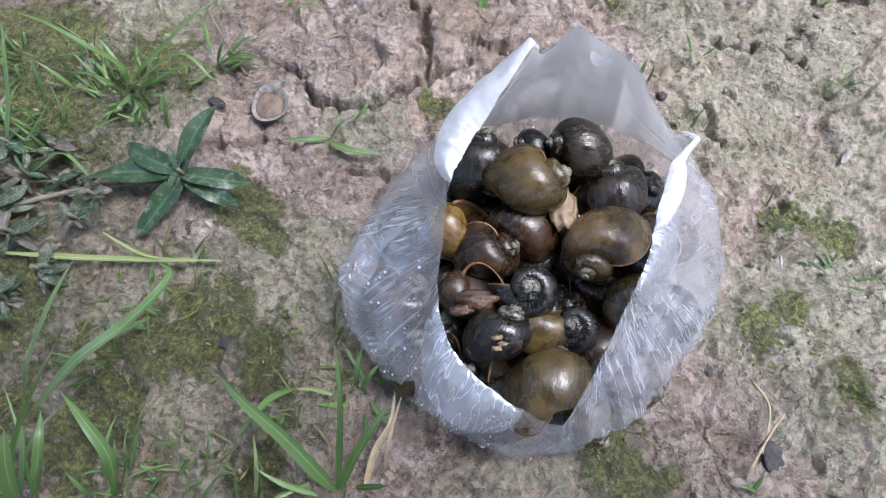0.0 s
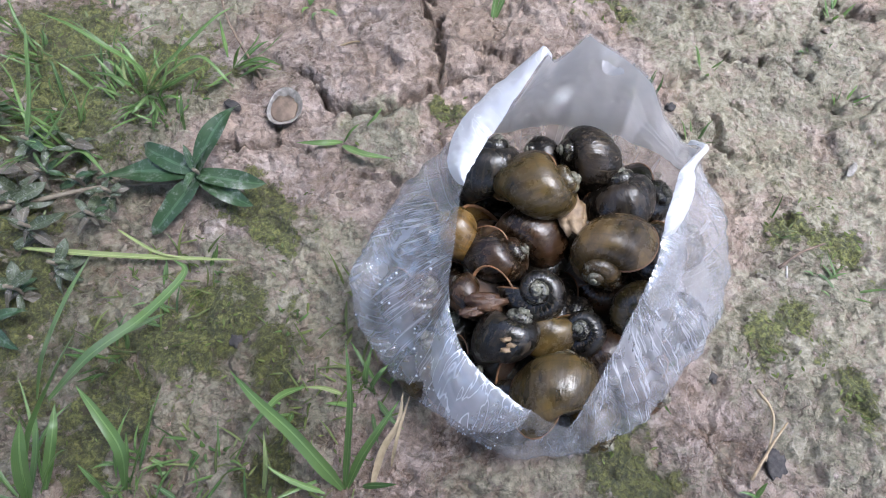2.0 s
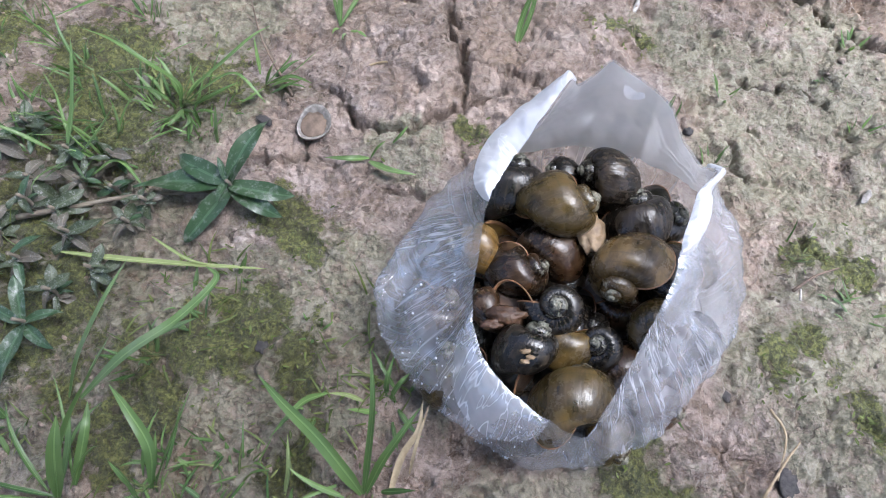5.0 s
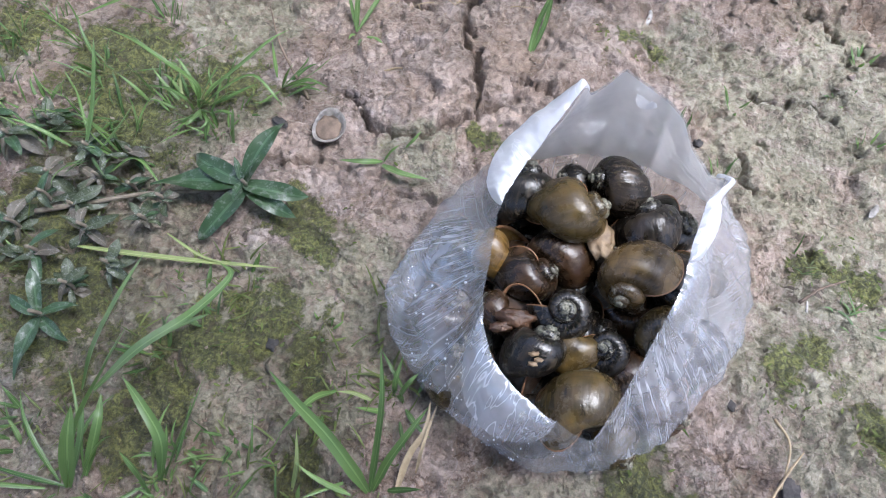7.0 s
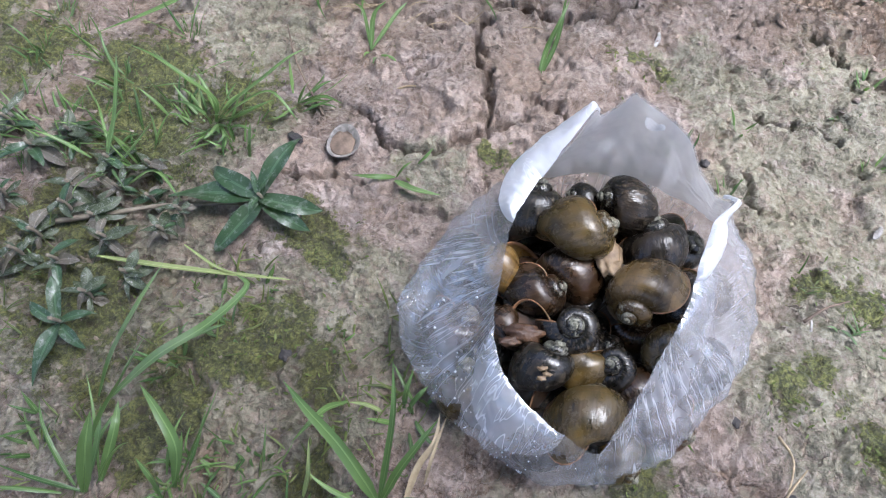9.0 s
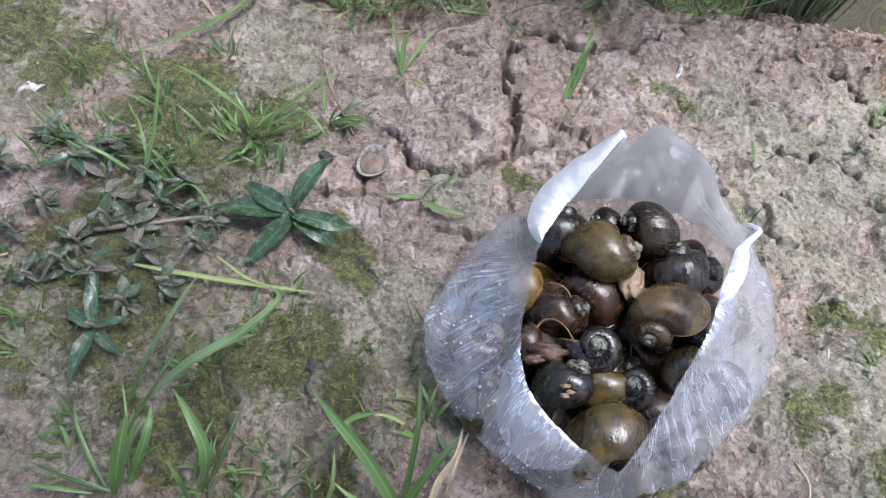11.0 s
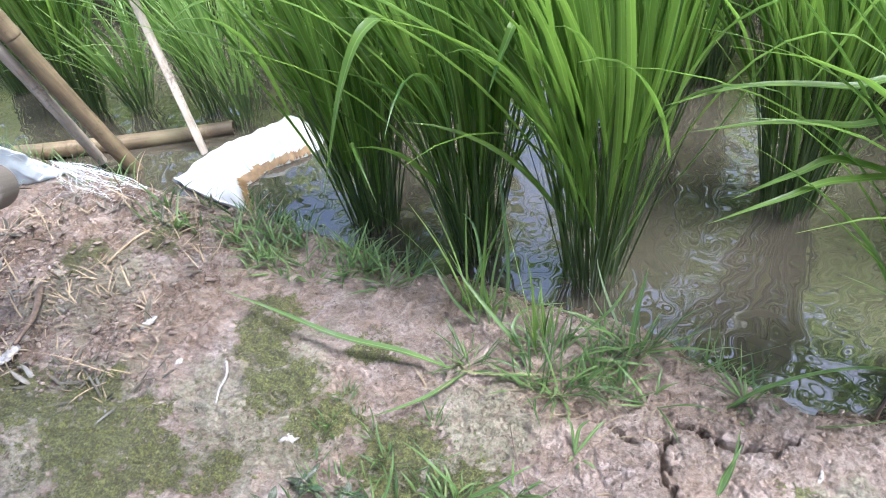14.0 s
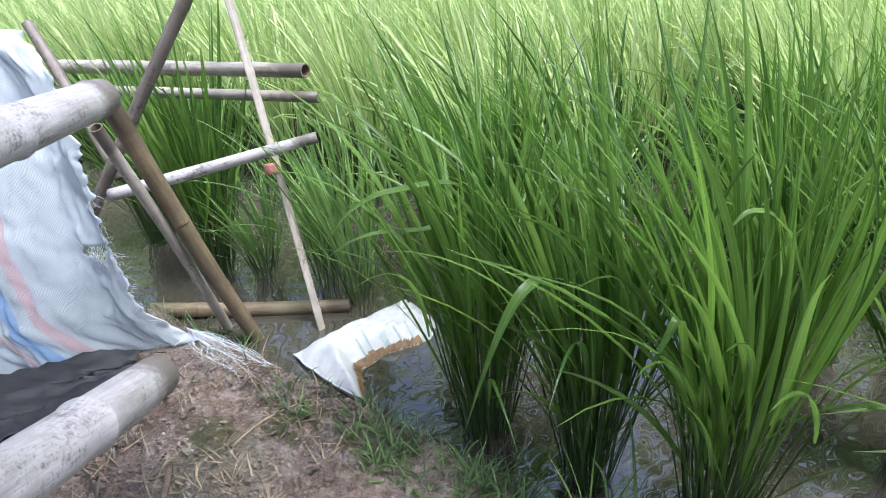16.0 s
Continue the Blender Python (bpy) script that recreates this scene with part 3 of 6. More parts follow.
def value_noise(x, y):
    xi, yi = np.floor(x).astype(int), np.floor(y).astype(int)
    fx, fy = x - xi, y - yi
    fx, fy = fx * fx * (3 - 2 * fx), fy * fy * (3 - 2 * fy)
    a, b = LATTICE[xi % 256, yi % 256], LATTICE[(xi + 1) % 256, yi % 256]
    c, d = LATTICE[xi % 256, (yi + 1) % 256], LATTICE[(xi + 1) % 256, (yi + 1) % 256]
    return (a * (1 - fx) + b * fx) * (1 - fy) + (c * (1 - fx) + d * fx) * fy


def layers(x, y, scale, octaves=4, rough=0.5):
    out, amp, total = 0.0, 1.0, 0.0
    for k in range(octaves):
        out = out + amp * value_noise(x / scale + 17.3 * k, y / scale - 9.1 * k)
        total += amp
        amp, scale = amp * rough, scale * 0.5
    return out / total


WATER_Z = -0.045
SHORE = [(-60, 0.9), (-3.0, 0.78), (-1.43, 0.745), (-1.22, 0.70), (-1.0, 0.655), (-0.82, 0.615), (-0.65, 0.58), (-0.48, 0.53), (-0.27, 0.495),
         (-0.12, 0.455), (-0.02, 0.395), (0.06, 0.365), (0.15, 0.372), (0.28, 0.345), (1.0, 0.3), (60, 0.2)]
CRACKS = [
    (0.0034, 0.013, [(-0.091, 0.256), (-0.096, 0.244), (-0.101, 0.228), (-0.092, 0.214), (-0.091, 0.197), (-0.083, 0.188), (-0.083, 0.176)]),
    (0.0024, 0.009, [(-0.083, 0.176), (-0.081, 0.155), (-0.083, 0.134)]),
    (0.0017, 0.010, [(-0.052, 0.151), (-0.082, 0.137), (-0.109, 0.125), (-0.133, 0.114), (-0.160, 0.120), (-0.190, 0.146)]),
    (0.0022, 0.012, [(-0.091, 0.256), (-0.122, 0.245), (-0.153, 0.262)]),
    (0.0020, 0.008, [(-0.083, 0.176), (-0.059, 0.172), (-0.040, 0.161), (-0.01, 0.15)]),
    (0.0030, 0.018, [(-0.083, 0.281), (-0.037, 0.261), (0.013, 0.254), (0.037, 0.276)]),
    (0.0022, 0.009, [(-0.250, 0.088), (-0.215, 0.086), (-0.190, 0.090), (-0.172, 0.082)]),
    (0.0026, 0.008, [(-0.135, 0.062), (-0.105, 0.057), (-0.066, 0.050)]),
    (0.0016, 0.006, [(-0.082, 0.091), (-0.070, 0.070), (-0.060, 0.060)]),
    (0.0028, 0.016, [(0.134, 0.172), (0.149, 0.155), (0.176, 0.163), (0.197, 0.146)]),
    (0.0022, 0.009, [(0.118, 0.108), (0.115, 0.084), (0.134, 0.079)]),
    (0.0028, 0.012, [(0.195, 0.262), (0.208, 0.241), (0.222, 0.222), (0.26, 0.21)]),
    (0.0035, 0.010, [(-0.99, 0.33), (-0.97, 0.27), (-0.955, 0.23), (-0.96, 0.19)]),
    (0.0030, 0.009, [(-0.92, 0.36), (-0.88, 0.35), (-0.85, 0.37)]),
    (0.0025, 0.003, [(0.088, -0.06), (0.078, -0.11), (0.085, -0.16)]),
]
MOSS = [(0.160, 0.027, 0.024), (0.195, 0.012, 0.022), (0.145, -0.054, 0.022), (0.115, -0.066, 0.017), (0.165, -0.095, 0.014), (0.02, -0.13, 0.028),
        (-0.205, 0.03, 0.03), (-0.228, -0.046, 0.03), (-0.19, -0.075, 0.034), (-0.245, -0.056, 0.034), (-0.075, 0.11, 0.014), (0.036, 0.20, 0.025),
        (-0.38, 0.175, 0.06), (-0.354, 0.11, 0.06), (-0.30, 0.145, 0.05), (-0.905, 0.145, 0.075),
        (-0.735, 0.11, 0.09), (-0.66, 0.095, 0.06), (-0.80, 0.16, 0.06), (-0.70, 0.05, 0.07), (-0.605, 0.29, 0.055), (-0.555, 0.245, 0.055), (-0.63, 0.36, 0.05), (-0.485, 0.205, 0.05),
        (-0.58, 0.115, 0.04), (-0.90, 0.50, 0.06), (-0.46, 0.32, 0.03), (-0.36, -0.04, 0.045), (-0.29, -0.10, 0.036), (-0.46, -0.06, 0.05),
        (-0.39, 0.03, 0.05), (-0.70, 0.50, 0.05), (-0.17, -0.13, 0.03), (-1.02, 0.42, 0.05)]


# Damp patches; those by the bamboo also paint the log's and sheet's shade.
DAMP_AND_SHADE = [(0.25, 0.285, 0.09, 0.045, 0.95), (-0.19, -0.13, 0.13, 0.09, 0.8), (-0.34, 0.01, 0.10, 0.07, 0.6), (0.04, -0.16, 0.12, 0.07, 0.8), (-1.02, 0.42, 0.34, 0.30, 1.0), (-0.78, 0.36, 0.16, 0.14, 0.5), (-0.05, -0.17, 0.24, 0.11, 0.75), (-0.30, -0.14, 0.14, 0.12, 0.5), (-0.36, 0.02, 0.10, 0.08, 0.4), (-1.4, 0.3, 0.4, 0.4, 0.8), (-0.02, 0.29, 0.06, 0.04, 0.5)]
ALGAE = [(0.15, 0.10, 0.08), (0.13, 0.18, 0.07), (0.22, 0.20, 0.08), (0.19, 0.05, 0.07), (-0.12, 0.09, 0.04), (0.2, 0.15, 0.10), (0.17, -0.06, 0.12), (0.1, 0.2, 0.07), (-0.2, -0.06, 0.12), (-0.33, 0.12, 0.12), (-0.36, -0.05, 0.14), (0.0, -0.17, 0.1), (-0.56, 0.2, 0.15), (-0.8, 0.12, 0.15), (-0.95, 0.35, 0.12), (-0.3, 0.24, 0.08)]


def near_line(x, y, pts):
    best = np.full(x.shape, 1e9)
    for (ax, ay), (bx, by) in zip(pts[:-1], pts[1:]):
        dx, dy = bx - ax, by - ay
        k = np.clip(((x - ax) * dx + (y - ay) * dy) / (dx * dx + dy * dy), 0, 1)
        best = np.minimum(best, np.hypot(x - ax - k * dx, y - ay - k * dy))
    return best


def shore_gap(x, y):
    """How far a place lies inland of the water's edge."""
    line = np.interp(x, [p[0] for p in SHORE], [p[1] for p in SHORE])
    return line + 0.018 * layers(x, y * 0 + 3.0, 0.11, 3) - y


PLATE = [(-0.26, 0.19), (-0.215, 0.165), (-0.190, 0.146), (-0.160, 0.121), (-0.133, 0.115), (-0.109, 0.126), (-0.082, 0.138), (-0.052, 0.151), (0.0, 0.165), (0.06, 0.2)]


def step_up(d, wide):
    k = np.clip(d / wide + 0.5, 0, 1)
    return k * k * (3 - 2 * k)


def ground_height(x, y):
    gap = shore_gap(x, y)
    near = np.exp(-np.maximum(0, np.hypot(x + 0.4, y - 0.1) - 2.0))
    wx = x + 0.010 * layers(x, y, 0.03, 5, 0.68)
    wy = y + 0.010 * layers(x + 9, y + 4, 0.03, 5, 0.68)
    h = 0.008 * layers(x, y, 0.22, 3) + near * (0.0040 * layers(x + 5, y, 0.05, 3) + 0.0050 * (0.4 - np.abs(layers(x + 0.004 * layers(x, y, 0.01, 2), y + 8, 0.024, 3, 0.6))) * -1 * (0.4 + layers(x, y + 1, 0.12, 2)))
    shelf = layers(wx + 2, wy - 6, 0.10, 4, 0.6) * 3.2
    h = h + near * 0.0045 * (np.floor(shelf) + step_up(shelf - np.floor(shelf) - 0.5, 0.07))
    shelf = layers(wx - 7, wy + 5, 0.035, 4, 0.65) * 2.2
    h = h + near * 0.0022 * (np.floor(shelf) + step_up(shelf - np.floor(shelf) - 0.5, 0.10))
    shelf = layers(wx * 1.0 + 21, wy - 15, 0.015, 3, 0.62) * 1.8
    h = h + near * 0.0013 * (np.floor(shelf) + step_up(shelf - np.floor(shelf) - 0.5, 0.16))
    pit = np.clip(layers(wx + 3, wy - 2, 0.016, 3, 0.6) - 0.12, 0, 1)
    h = h - near * 0.011 * pit + near * 0.0016 * layers(wx - 4, wy + 9, 0.008, 3, 0.6)
    calm = np.exp(-((x + 0.025) / 0.12) ** 4 - ((y + 0.035) / 0.11) ** 4)
    h = h * (1 - 0.85 * calm)
    edge = np.interp(wx, [p[0] for p in PLATE], [p[1] for p in PLATE])
    fade = np.clip((wx + 0.24) / 0.06, 0, 1) * np.clip((0.05 - wx) / 0.08, 0, 1) * np.clip((0.30 - wy) / 0.1, 0, 1)
    h = h + 0.008 * step_up(wy - edge, 0.003) * fade
    close = (np.abs(x + 0.4) < 1.0) & (np.abs(y) < 0.8)
    jx, jy = wx + 0.004 * layers(x + 3, y, 0.007, 2), wy + 0.004 * layers(x, y + 6, 0.007, 2)
    for wide, deep, pts in CRACKS:
        d = near_line(jx[close], jy[close], pts)
        h[close] -= 1.5 * deep * np.exp(-(d / (wide * 1.05)) ** 4)
    rim = np.exp(-((gap - 0.05) / 0.045) ** 2)
    h = h + rim * (0.014 * layers(x, y, 0.035, 4, 0.6) + 0.005) * near
    k = np.clip((0.10 - gap) / 0.10, 0, 1)
    h = h + (WATER_Z - 0.002) * k ** 2.2
    return h - 0.07 * np.clip(-gap / 0.12, 0, 1)


def spaced(start, stop, step):
    return np.arange(start, stop, step)


def build_ground():
    far = np.array([1.15, 1.4, 1.8, 2.4, 3.3, 4.6, 7.0, 11.0, 18.0, 40.0, 100.0, 300.0])
    xs = np.concatenate([-1.9 - far[::-1] + 1.0, spaced(-1.9, -0.5, 0.005), spaced(-0.5, -0.40, 0.002), spaced(-0.40, 0.27, 0.0013), spaced(0.27, 0.8, 0.006), 0.8 + far - 1.0 + 0.02])
    ys = np.concatenate([-0.7 - far[::-1] + 1.0, spaced(-0.7, -0.3, 0.012), spaced(-0.3, -0.17, 0.003), spaced(-0.17, 0.30, 0.0013), spaced(0.30, 0.46, 0.002), spaced(0.46, 0.85, 0.0045), 0.85 + far - 1.0 + 0.02])
    gx, gy = np.meshgrid(xs, ys)
    z = ground_height(gx, gy)
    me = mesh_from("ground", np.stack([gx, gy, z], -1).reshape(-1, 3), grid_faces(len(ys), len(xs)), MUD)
    moss, algae = np.zeros_like(gx), np.zeros_like(gx)
    bx, by = gx + 0.035 * layers(gx, gy, 0.05, 4, 0.6), gy + 0.035 * layers(gx + 7, gy + 3, 0.05, 4, 0.6)
    for mx, my, r in MOSS:
        moss = np.maximum(moss, np.exp(-((bx - mx) ** 2 + (by - my) ** 2) / (r * r)))
    for mx, my, r in ALGAE:
        algae = np.maximum(algae, np.exp(-((bx - mx) ** 2 + (by - my) ** 2) / (r * r)))
    gap = shore_gap(gx, gy)
    wet = np.clip((0.07 - gap) / 0.07, 0, 1) ** 1.5
    for mx, my, rx, ry, k in DAMP_AND_SHADE:
        wet = np.maximum(wet, k * np.exp(-(((gx - mx) / rx) ** 2 + ((gy - my) / ry) ** 2) ** 2) * (0.75 + 0.5 * layers(gx, gy, 0.06, 4)))
    for name, values in (("moss", moss), ("algae", algae), ("wet", np.clip(wet, 0, 1))):
        me.attributes.new(name, "FLOAT", "POINT").data.foreach_set("value", values.astype(np.float32).ravel())
    return thing("ground", "cracked pinkish mud bank with moss and algae patches", "ground", kind="structure", data=me)


build_ground()


def floor_at(x, y):
    return float(ground_height(np.array([[float(x)]]), np.array([[float(y)]]))[0, 0])


def build_water():
    wx = np.array([-300.0, -20, -5, -2, -1, 0, 1, 3, 20, 300])
    wy = np.array([0.1, 0.5, 1.0, 2, 5, 20, 300])
    gx, gy = np.meshgrid(wx, wy)
    me = mesh_from("water", np.stack([gx, gy, gx * 0 + WATER_Z], -1).reshape(-1, 3), grid_faces(len(wy), len(wx)), WATER)
    thing("water", "still brown muddy paddy water reflecting the sky", "water", kind="structure", data=me)


build_water()

# ---- rice ----
def rice_meshes(seed, culms, high, near=True, sunlit=False):
    """Stalks packed at the foot, and long blades that leave them at different heights and fan out."""
    rng = np.random.default_rng(seed)
    seg = 9 if near else 5
    leaf = join_arrays([
        blades(int(culms * 1.15), rng, 0.034, high * 0.8, 0.24, 0.0118, 0.5, None, "", seg, near, 0.7, low=(0.08, 0.24), lean=0.16),
        blades(int(culms * 0.95), rng, 0.036, high * 0.70, 0.36, 0.0112, 1.0, None, "", seg, near, 0.7, low=(0.10, 0.30), lean=0.26),
        blades(int(culms * 0.75), rng, 0.036, high * 0.54, 0.55, 0.0088, 1.7, None, "", seg, near, 0.6, low=(0.08, 0.34), lean=0.2)])
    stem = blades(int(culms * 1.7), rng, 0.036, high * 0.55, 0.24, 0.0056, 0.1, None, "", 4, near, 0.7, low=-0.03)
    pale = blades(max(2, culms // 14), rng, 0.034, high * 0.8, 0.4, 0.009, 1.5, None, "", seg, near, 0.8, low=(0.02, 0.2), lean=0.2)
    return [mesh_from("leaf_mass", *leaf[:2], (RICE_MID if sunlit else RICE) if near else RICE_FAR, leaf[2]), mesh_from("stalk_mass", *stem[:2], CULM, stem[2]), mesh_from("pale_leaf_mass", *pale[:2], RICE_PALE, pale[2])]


def rice_tussock(meshes, label, group):
    t = thing("rice_plant", label, "rice plant", group)
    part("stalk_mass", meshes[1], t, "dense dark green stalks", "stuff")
    part("leaf_mass", meshes[0], t, "long arching green blades", "stuff")
    part("pale_leaf_mass", meshes[2], t, "yellowing blades", "stuff")
    return t


NEAR_RICE = [(-0.585, 0.637, 1.0), (-0.395, 0.595, 1.0), (-0.204, 0.555, 1.06), (0.208, 0.41, 1.0), (0.09, 0.785, 1.0), (-0.027, 1.275, 0.95), (0.212, 1.285, 0.95),
             (-1.025, 0.96, 0.62), (-1.143, 1.01, 0.7), (-1.46, 0.95, 0.95), (-1.334, 0.995, 0.42), (-1.76, 1.06, 0.9), (-0.52, 1.06, 0.95), (-0.20, 1.24, 0.9),
             (-0.73, 1.06, 0.95), (-0.131, 1.03, 0.9), (0.44, 0.70, 1.0)]
near_kinds = [rice_tussock(rice_meshes(100 + k, 48, 0.62), "thick tussock of tall green rice standing in muddy water", "rice plants") for k in range(4)]
thin_kind = None
rng = np.random.default_rng(3)
spots = []
for i, (x, y, size) in enumerate(NEAR_RICE):
    m = pose(x, y, WATER_Z, 0, 0, rng.uniform(-45, 45))
    if i < 4:
        ob = near_kinds[i]
        ob.matrix_basis = m
    elif size < 0.8:
        if thin_kind is None:
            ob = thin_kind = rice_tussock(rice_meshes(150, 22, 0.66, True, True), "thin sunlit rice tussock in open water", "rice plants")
            ob.matrix_basis = m
        else:
            ob = copy_thing(thin_kind, m)
    else:
        ob = copy_thing(near_kinds[i % 4], m)
    ob.scale = (0.7 + 0.3 * size, 0.7 + 0.3 * size, size)
    spots.append((x, y))
RICE_LEAVES = [
    (1, 0.017, [(-0.42, 0.58, 0.15), (-0.445, 0.5, 0.350), (-0.462, 0.46, 0.375), (-0.485, 0.42, 0.323), (-0.518, 0.38, 0.194)]),
    (2, 0.012, [(-0.23, 0.54, 0.12), (-0.27, 0.46, 0.315), (-0.281, 0.42, 0.395), (-0.291, 0.4, 0.382), (-0.305, 0.38, 0.34)]),
    (0, 0.014, [(-0.585, 0.64, 0.2), (-0.597, 0.62, 0.419), (-0.663, 0.52, 0.457), (-0.712, 0.48, 0.437), (-0.752, 0.46, 0.385)]),
    (0, 0.012, [(-0.6, 0.64, 0.15), (-0.627, 0.62, 0.346), (-0.664, 0.58, 0.37), (-0.725, 0.52, 0.378), (-0.796, 0.5, 0.33)]),
    (2, 0.012, [(-0.19, 0.56, 0.2), (-0.176, 0.55, 0.41), (-0.199, 0.52, 0.477), (-0.229, 0.5, 0.492), (-0.25, 0.48, 0.474)]),
    (3, 0.011, [(0.19, 0.43, 0.1), (0.091, 0.45, 0.318), (0.023, 0.44, 0.334), (-0.063, 0.42, 0.341), (-0.141, 0.4, 0.325)]),
    (3, 0.010, [(0.19, 0.42, 0.1), (0.092, 0.42, 0.293), (0.021, 0.4, 0.315), (-0.044, 0.38, 0.325), (-0.113, 0.36, 0.322)]),
    (3, 0.012, [(0.19, 0.42, 0.05), (0.116, 0.42, 0.224), (0.032, 0.4, 0.279), (-0.011, 0.38, 0.273), (-0.065, 0.36, 0.252)]),
    (3, 0.010, [(0.19, 0.41, 0.05), (0.114, 0.42, 0.231), (0.031, 0.38, 0.27), (-0.029, 0.34, 0.269), (-0.086, 0.32, 0.25)]),
]
for owner, width, pts in RICE_LEAVES:
    plant = near_kinds[owner]
    part("leaf", ribbon([plant.matrix_basis.inverted() @ Vector(q) for q in pts], width, RICE, "leaf"), plant)
mid_kinds = [rice_meshes(200 + k, 26, 0.64, False) for k in range(5)]
mid_first = []
far_spots = []
for row in range(0, 60):
    for col in range(-44, 40):
        x = 0.2 * col + rng.normal(0, 0.025) - 0.02 * row
        y = 1.12 + 0.2 * row - 0.16 * x * (x < 2) + rng.normal(0, 0.025)
        if y < 1.0 or min(math.hypot(x - a, y - b) for a, b in spots) < 0.15 or (-0.02 < x < 0.18 and y < 1.9) or (-0.46 < x < -0.24 and y < 2.0) or (-0.74 < x < -0.6 and y < 1.8) or (-2.4 < x < -0.95 and y < 1.5):
            continue
        if y > 9 or abs(x + 0.8) > 1.6 + 0.75 * y:
            continue
        if y < 4.2 and len(mid_first) < 290 and -3.2 < x < 1.2:
            k = len(mid_first) % 5
            m = pose(x, y, WATER_Z, 0, 0, rng.uniform(-50, 50))
            if len(mid_first) < 5:
                ob = rice_tussock(mid_kinds[k], "tussock of green rice in the flooded field", "rice plants")
                ob.matrix_basis = m
                mid_first.append(ob)
            else:
                ob = copy_thing(mid_first[k], m)
                mid_first.append(ob)
            s = rng.uniform(0.88, 1.08)
            ob.scale = (1, 1, s)
        else:
            far_spots.append((x, y))


def far_field():
    rng = np.random.default_rng(11)
    blocks = []
    for x, y in far_spots:
        n = 26 if y < 6 else 16
        blocks.append(blades(n, rng, 0.08, 0.64, 0.35, 0.014 if y < 6 else 0.02, 0.9, None, "", 4, False, 0.8, (x, y, WATER_Z), lean=0.25))
    v, f, u = join_arrays(blocks)
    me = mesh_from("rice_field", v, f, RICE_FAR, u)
    thing("rice_field", "far rows of sunlit green rice", "rice field", kind="stuff", data=me)
    blocks = []
    for _ in range(9000):
        d = 8.0 * (1 + rng.uniform(0, 1) ** 2 * 14)
        a = rng.uniform(-1.25, 1.25)
        blocks.append(blades(3, rng, 0.25, 0.64, 0.4, 0.05 + 0.006 * d, 0.9, None, "", 2, False, 0.8, (d * math.sin(a) - 0.4, d * math.cos(a) + 0.6, WATER_Z)))
    v, f, u = join_arrays(blocks)
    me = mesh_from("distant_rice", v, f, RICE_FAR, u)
    thing("distant_rice", "distant green rice reaching towards the horizon", "rice field", kind="stuff", data=me)


far_field()


# ---- snail shells ----
def shell_meshes(name, mat, turns=3.6, grow=2.3, tall=0.60, seed=0):
    """A round right-handed coiled shell, apex along +z, about one unit across its last whorl."""
    n, m = int(turns * 30), 24
    th = np.linspace(-turns * 2 * np.pi, 0, n)
    size = grow ** (th / (2 * np.pi)) * 1.12
    size = size * (1 + 0.007 * np.sin(th * 5 + seed))
    a = np.linspace(0, 2 * np.pi, m, endpoint=False)
    rad = 0.265 + 0.265 * np.cos(a)
    hgt = 0.40 * np.sin(a) + 0.03 * np.cos(2 * a)
    flare = np.clip((th + 0.5) / 0.5, 0, 1)
    r = size[:, None] * rad[None, :] * (1 + 0.05 * flare[:, None] ** 2)
    z = size[:, None] * (hgt[None, :] - tall) + tall
    v = np.stack([r * np.cos(th)[:, None], -r * np.sin(th)[:, None], z - 0.02], -1)
    uv = np.stack([np.repeat(np.linspace(0, 1, n), m), np.tile(np.abs(np.linspace(-1, 1, m)), n)], 1)
    body = mesh_from(name, v.reshape(-1, 3), grid_faces(n, m, True), mat, uv)
    ring = v[-1]
    mid = ring.mean(0)
    away = np.array((0.0, -1.0, 0.0))
    lip_rows = np.stack([mid + (ring - mid) * 0.985, mid + (ring - mid) * 1.03 + away * 0.01, mid + (ring - mid) * 1.01 + away * 0.025, mid + (ring - mid) * 0.95 + away * 0.015, mid + (ring - mid) * 0.93 - away * 0.03])
    lip = mesh_from("lip", lip_rows.reshape(-1, 3), grid_faces(5, m, True), LIP)
    back = v[-5]
    cen = back.mean(0)
    rows = [cen + (back - cen) * k - away * 0.05 * (1 - k) for k in (0.99, 0.8, 0.6, 0.4, 0.2, 0.02)]
    plug = mesh_from("operculum", np.array(rows).reshape(-1, 3), grid_faces(6, m, True), HORN)
    return body, lip, plug


SHELL_KINDS = {}
for key, mat in (("olive", SHELL_OLIVE), ("black", SHELL_BLACK), ("brown", SHELL_BROWN), ("gold", SHELL_GOLD), ("tan", SHELL_TAN), ("ribbed", SHELL_RIBBED)):
    SHELL_KINDS[key] = shell_meshes("shell_" + key, mat, seed=len(SHELL_KINDS))
SHELL_WORDS = {"olive": "glossy olive brown apple snail shell in the plastic bag", "black": "wet black apple snail shell with crusted spire in the bag",
               "brown": "dark brown apple snail shell heaped in the bag", "gold": "yellow and brown banded apple snail shell in the bag",
               "tan": "pale tan apple snail shell with crusted spire in the bag", "ribbed": "dark ribbed apple snail shell with brown growth lines in the bag"}
VIEW = Matrix(((1, 0, 0), (0, 0.919, -0.395), (0, 0.395, 0.919)))


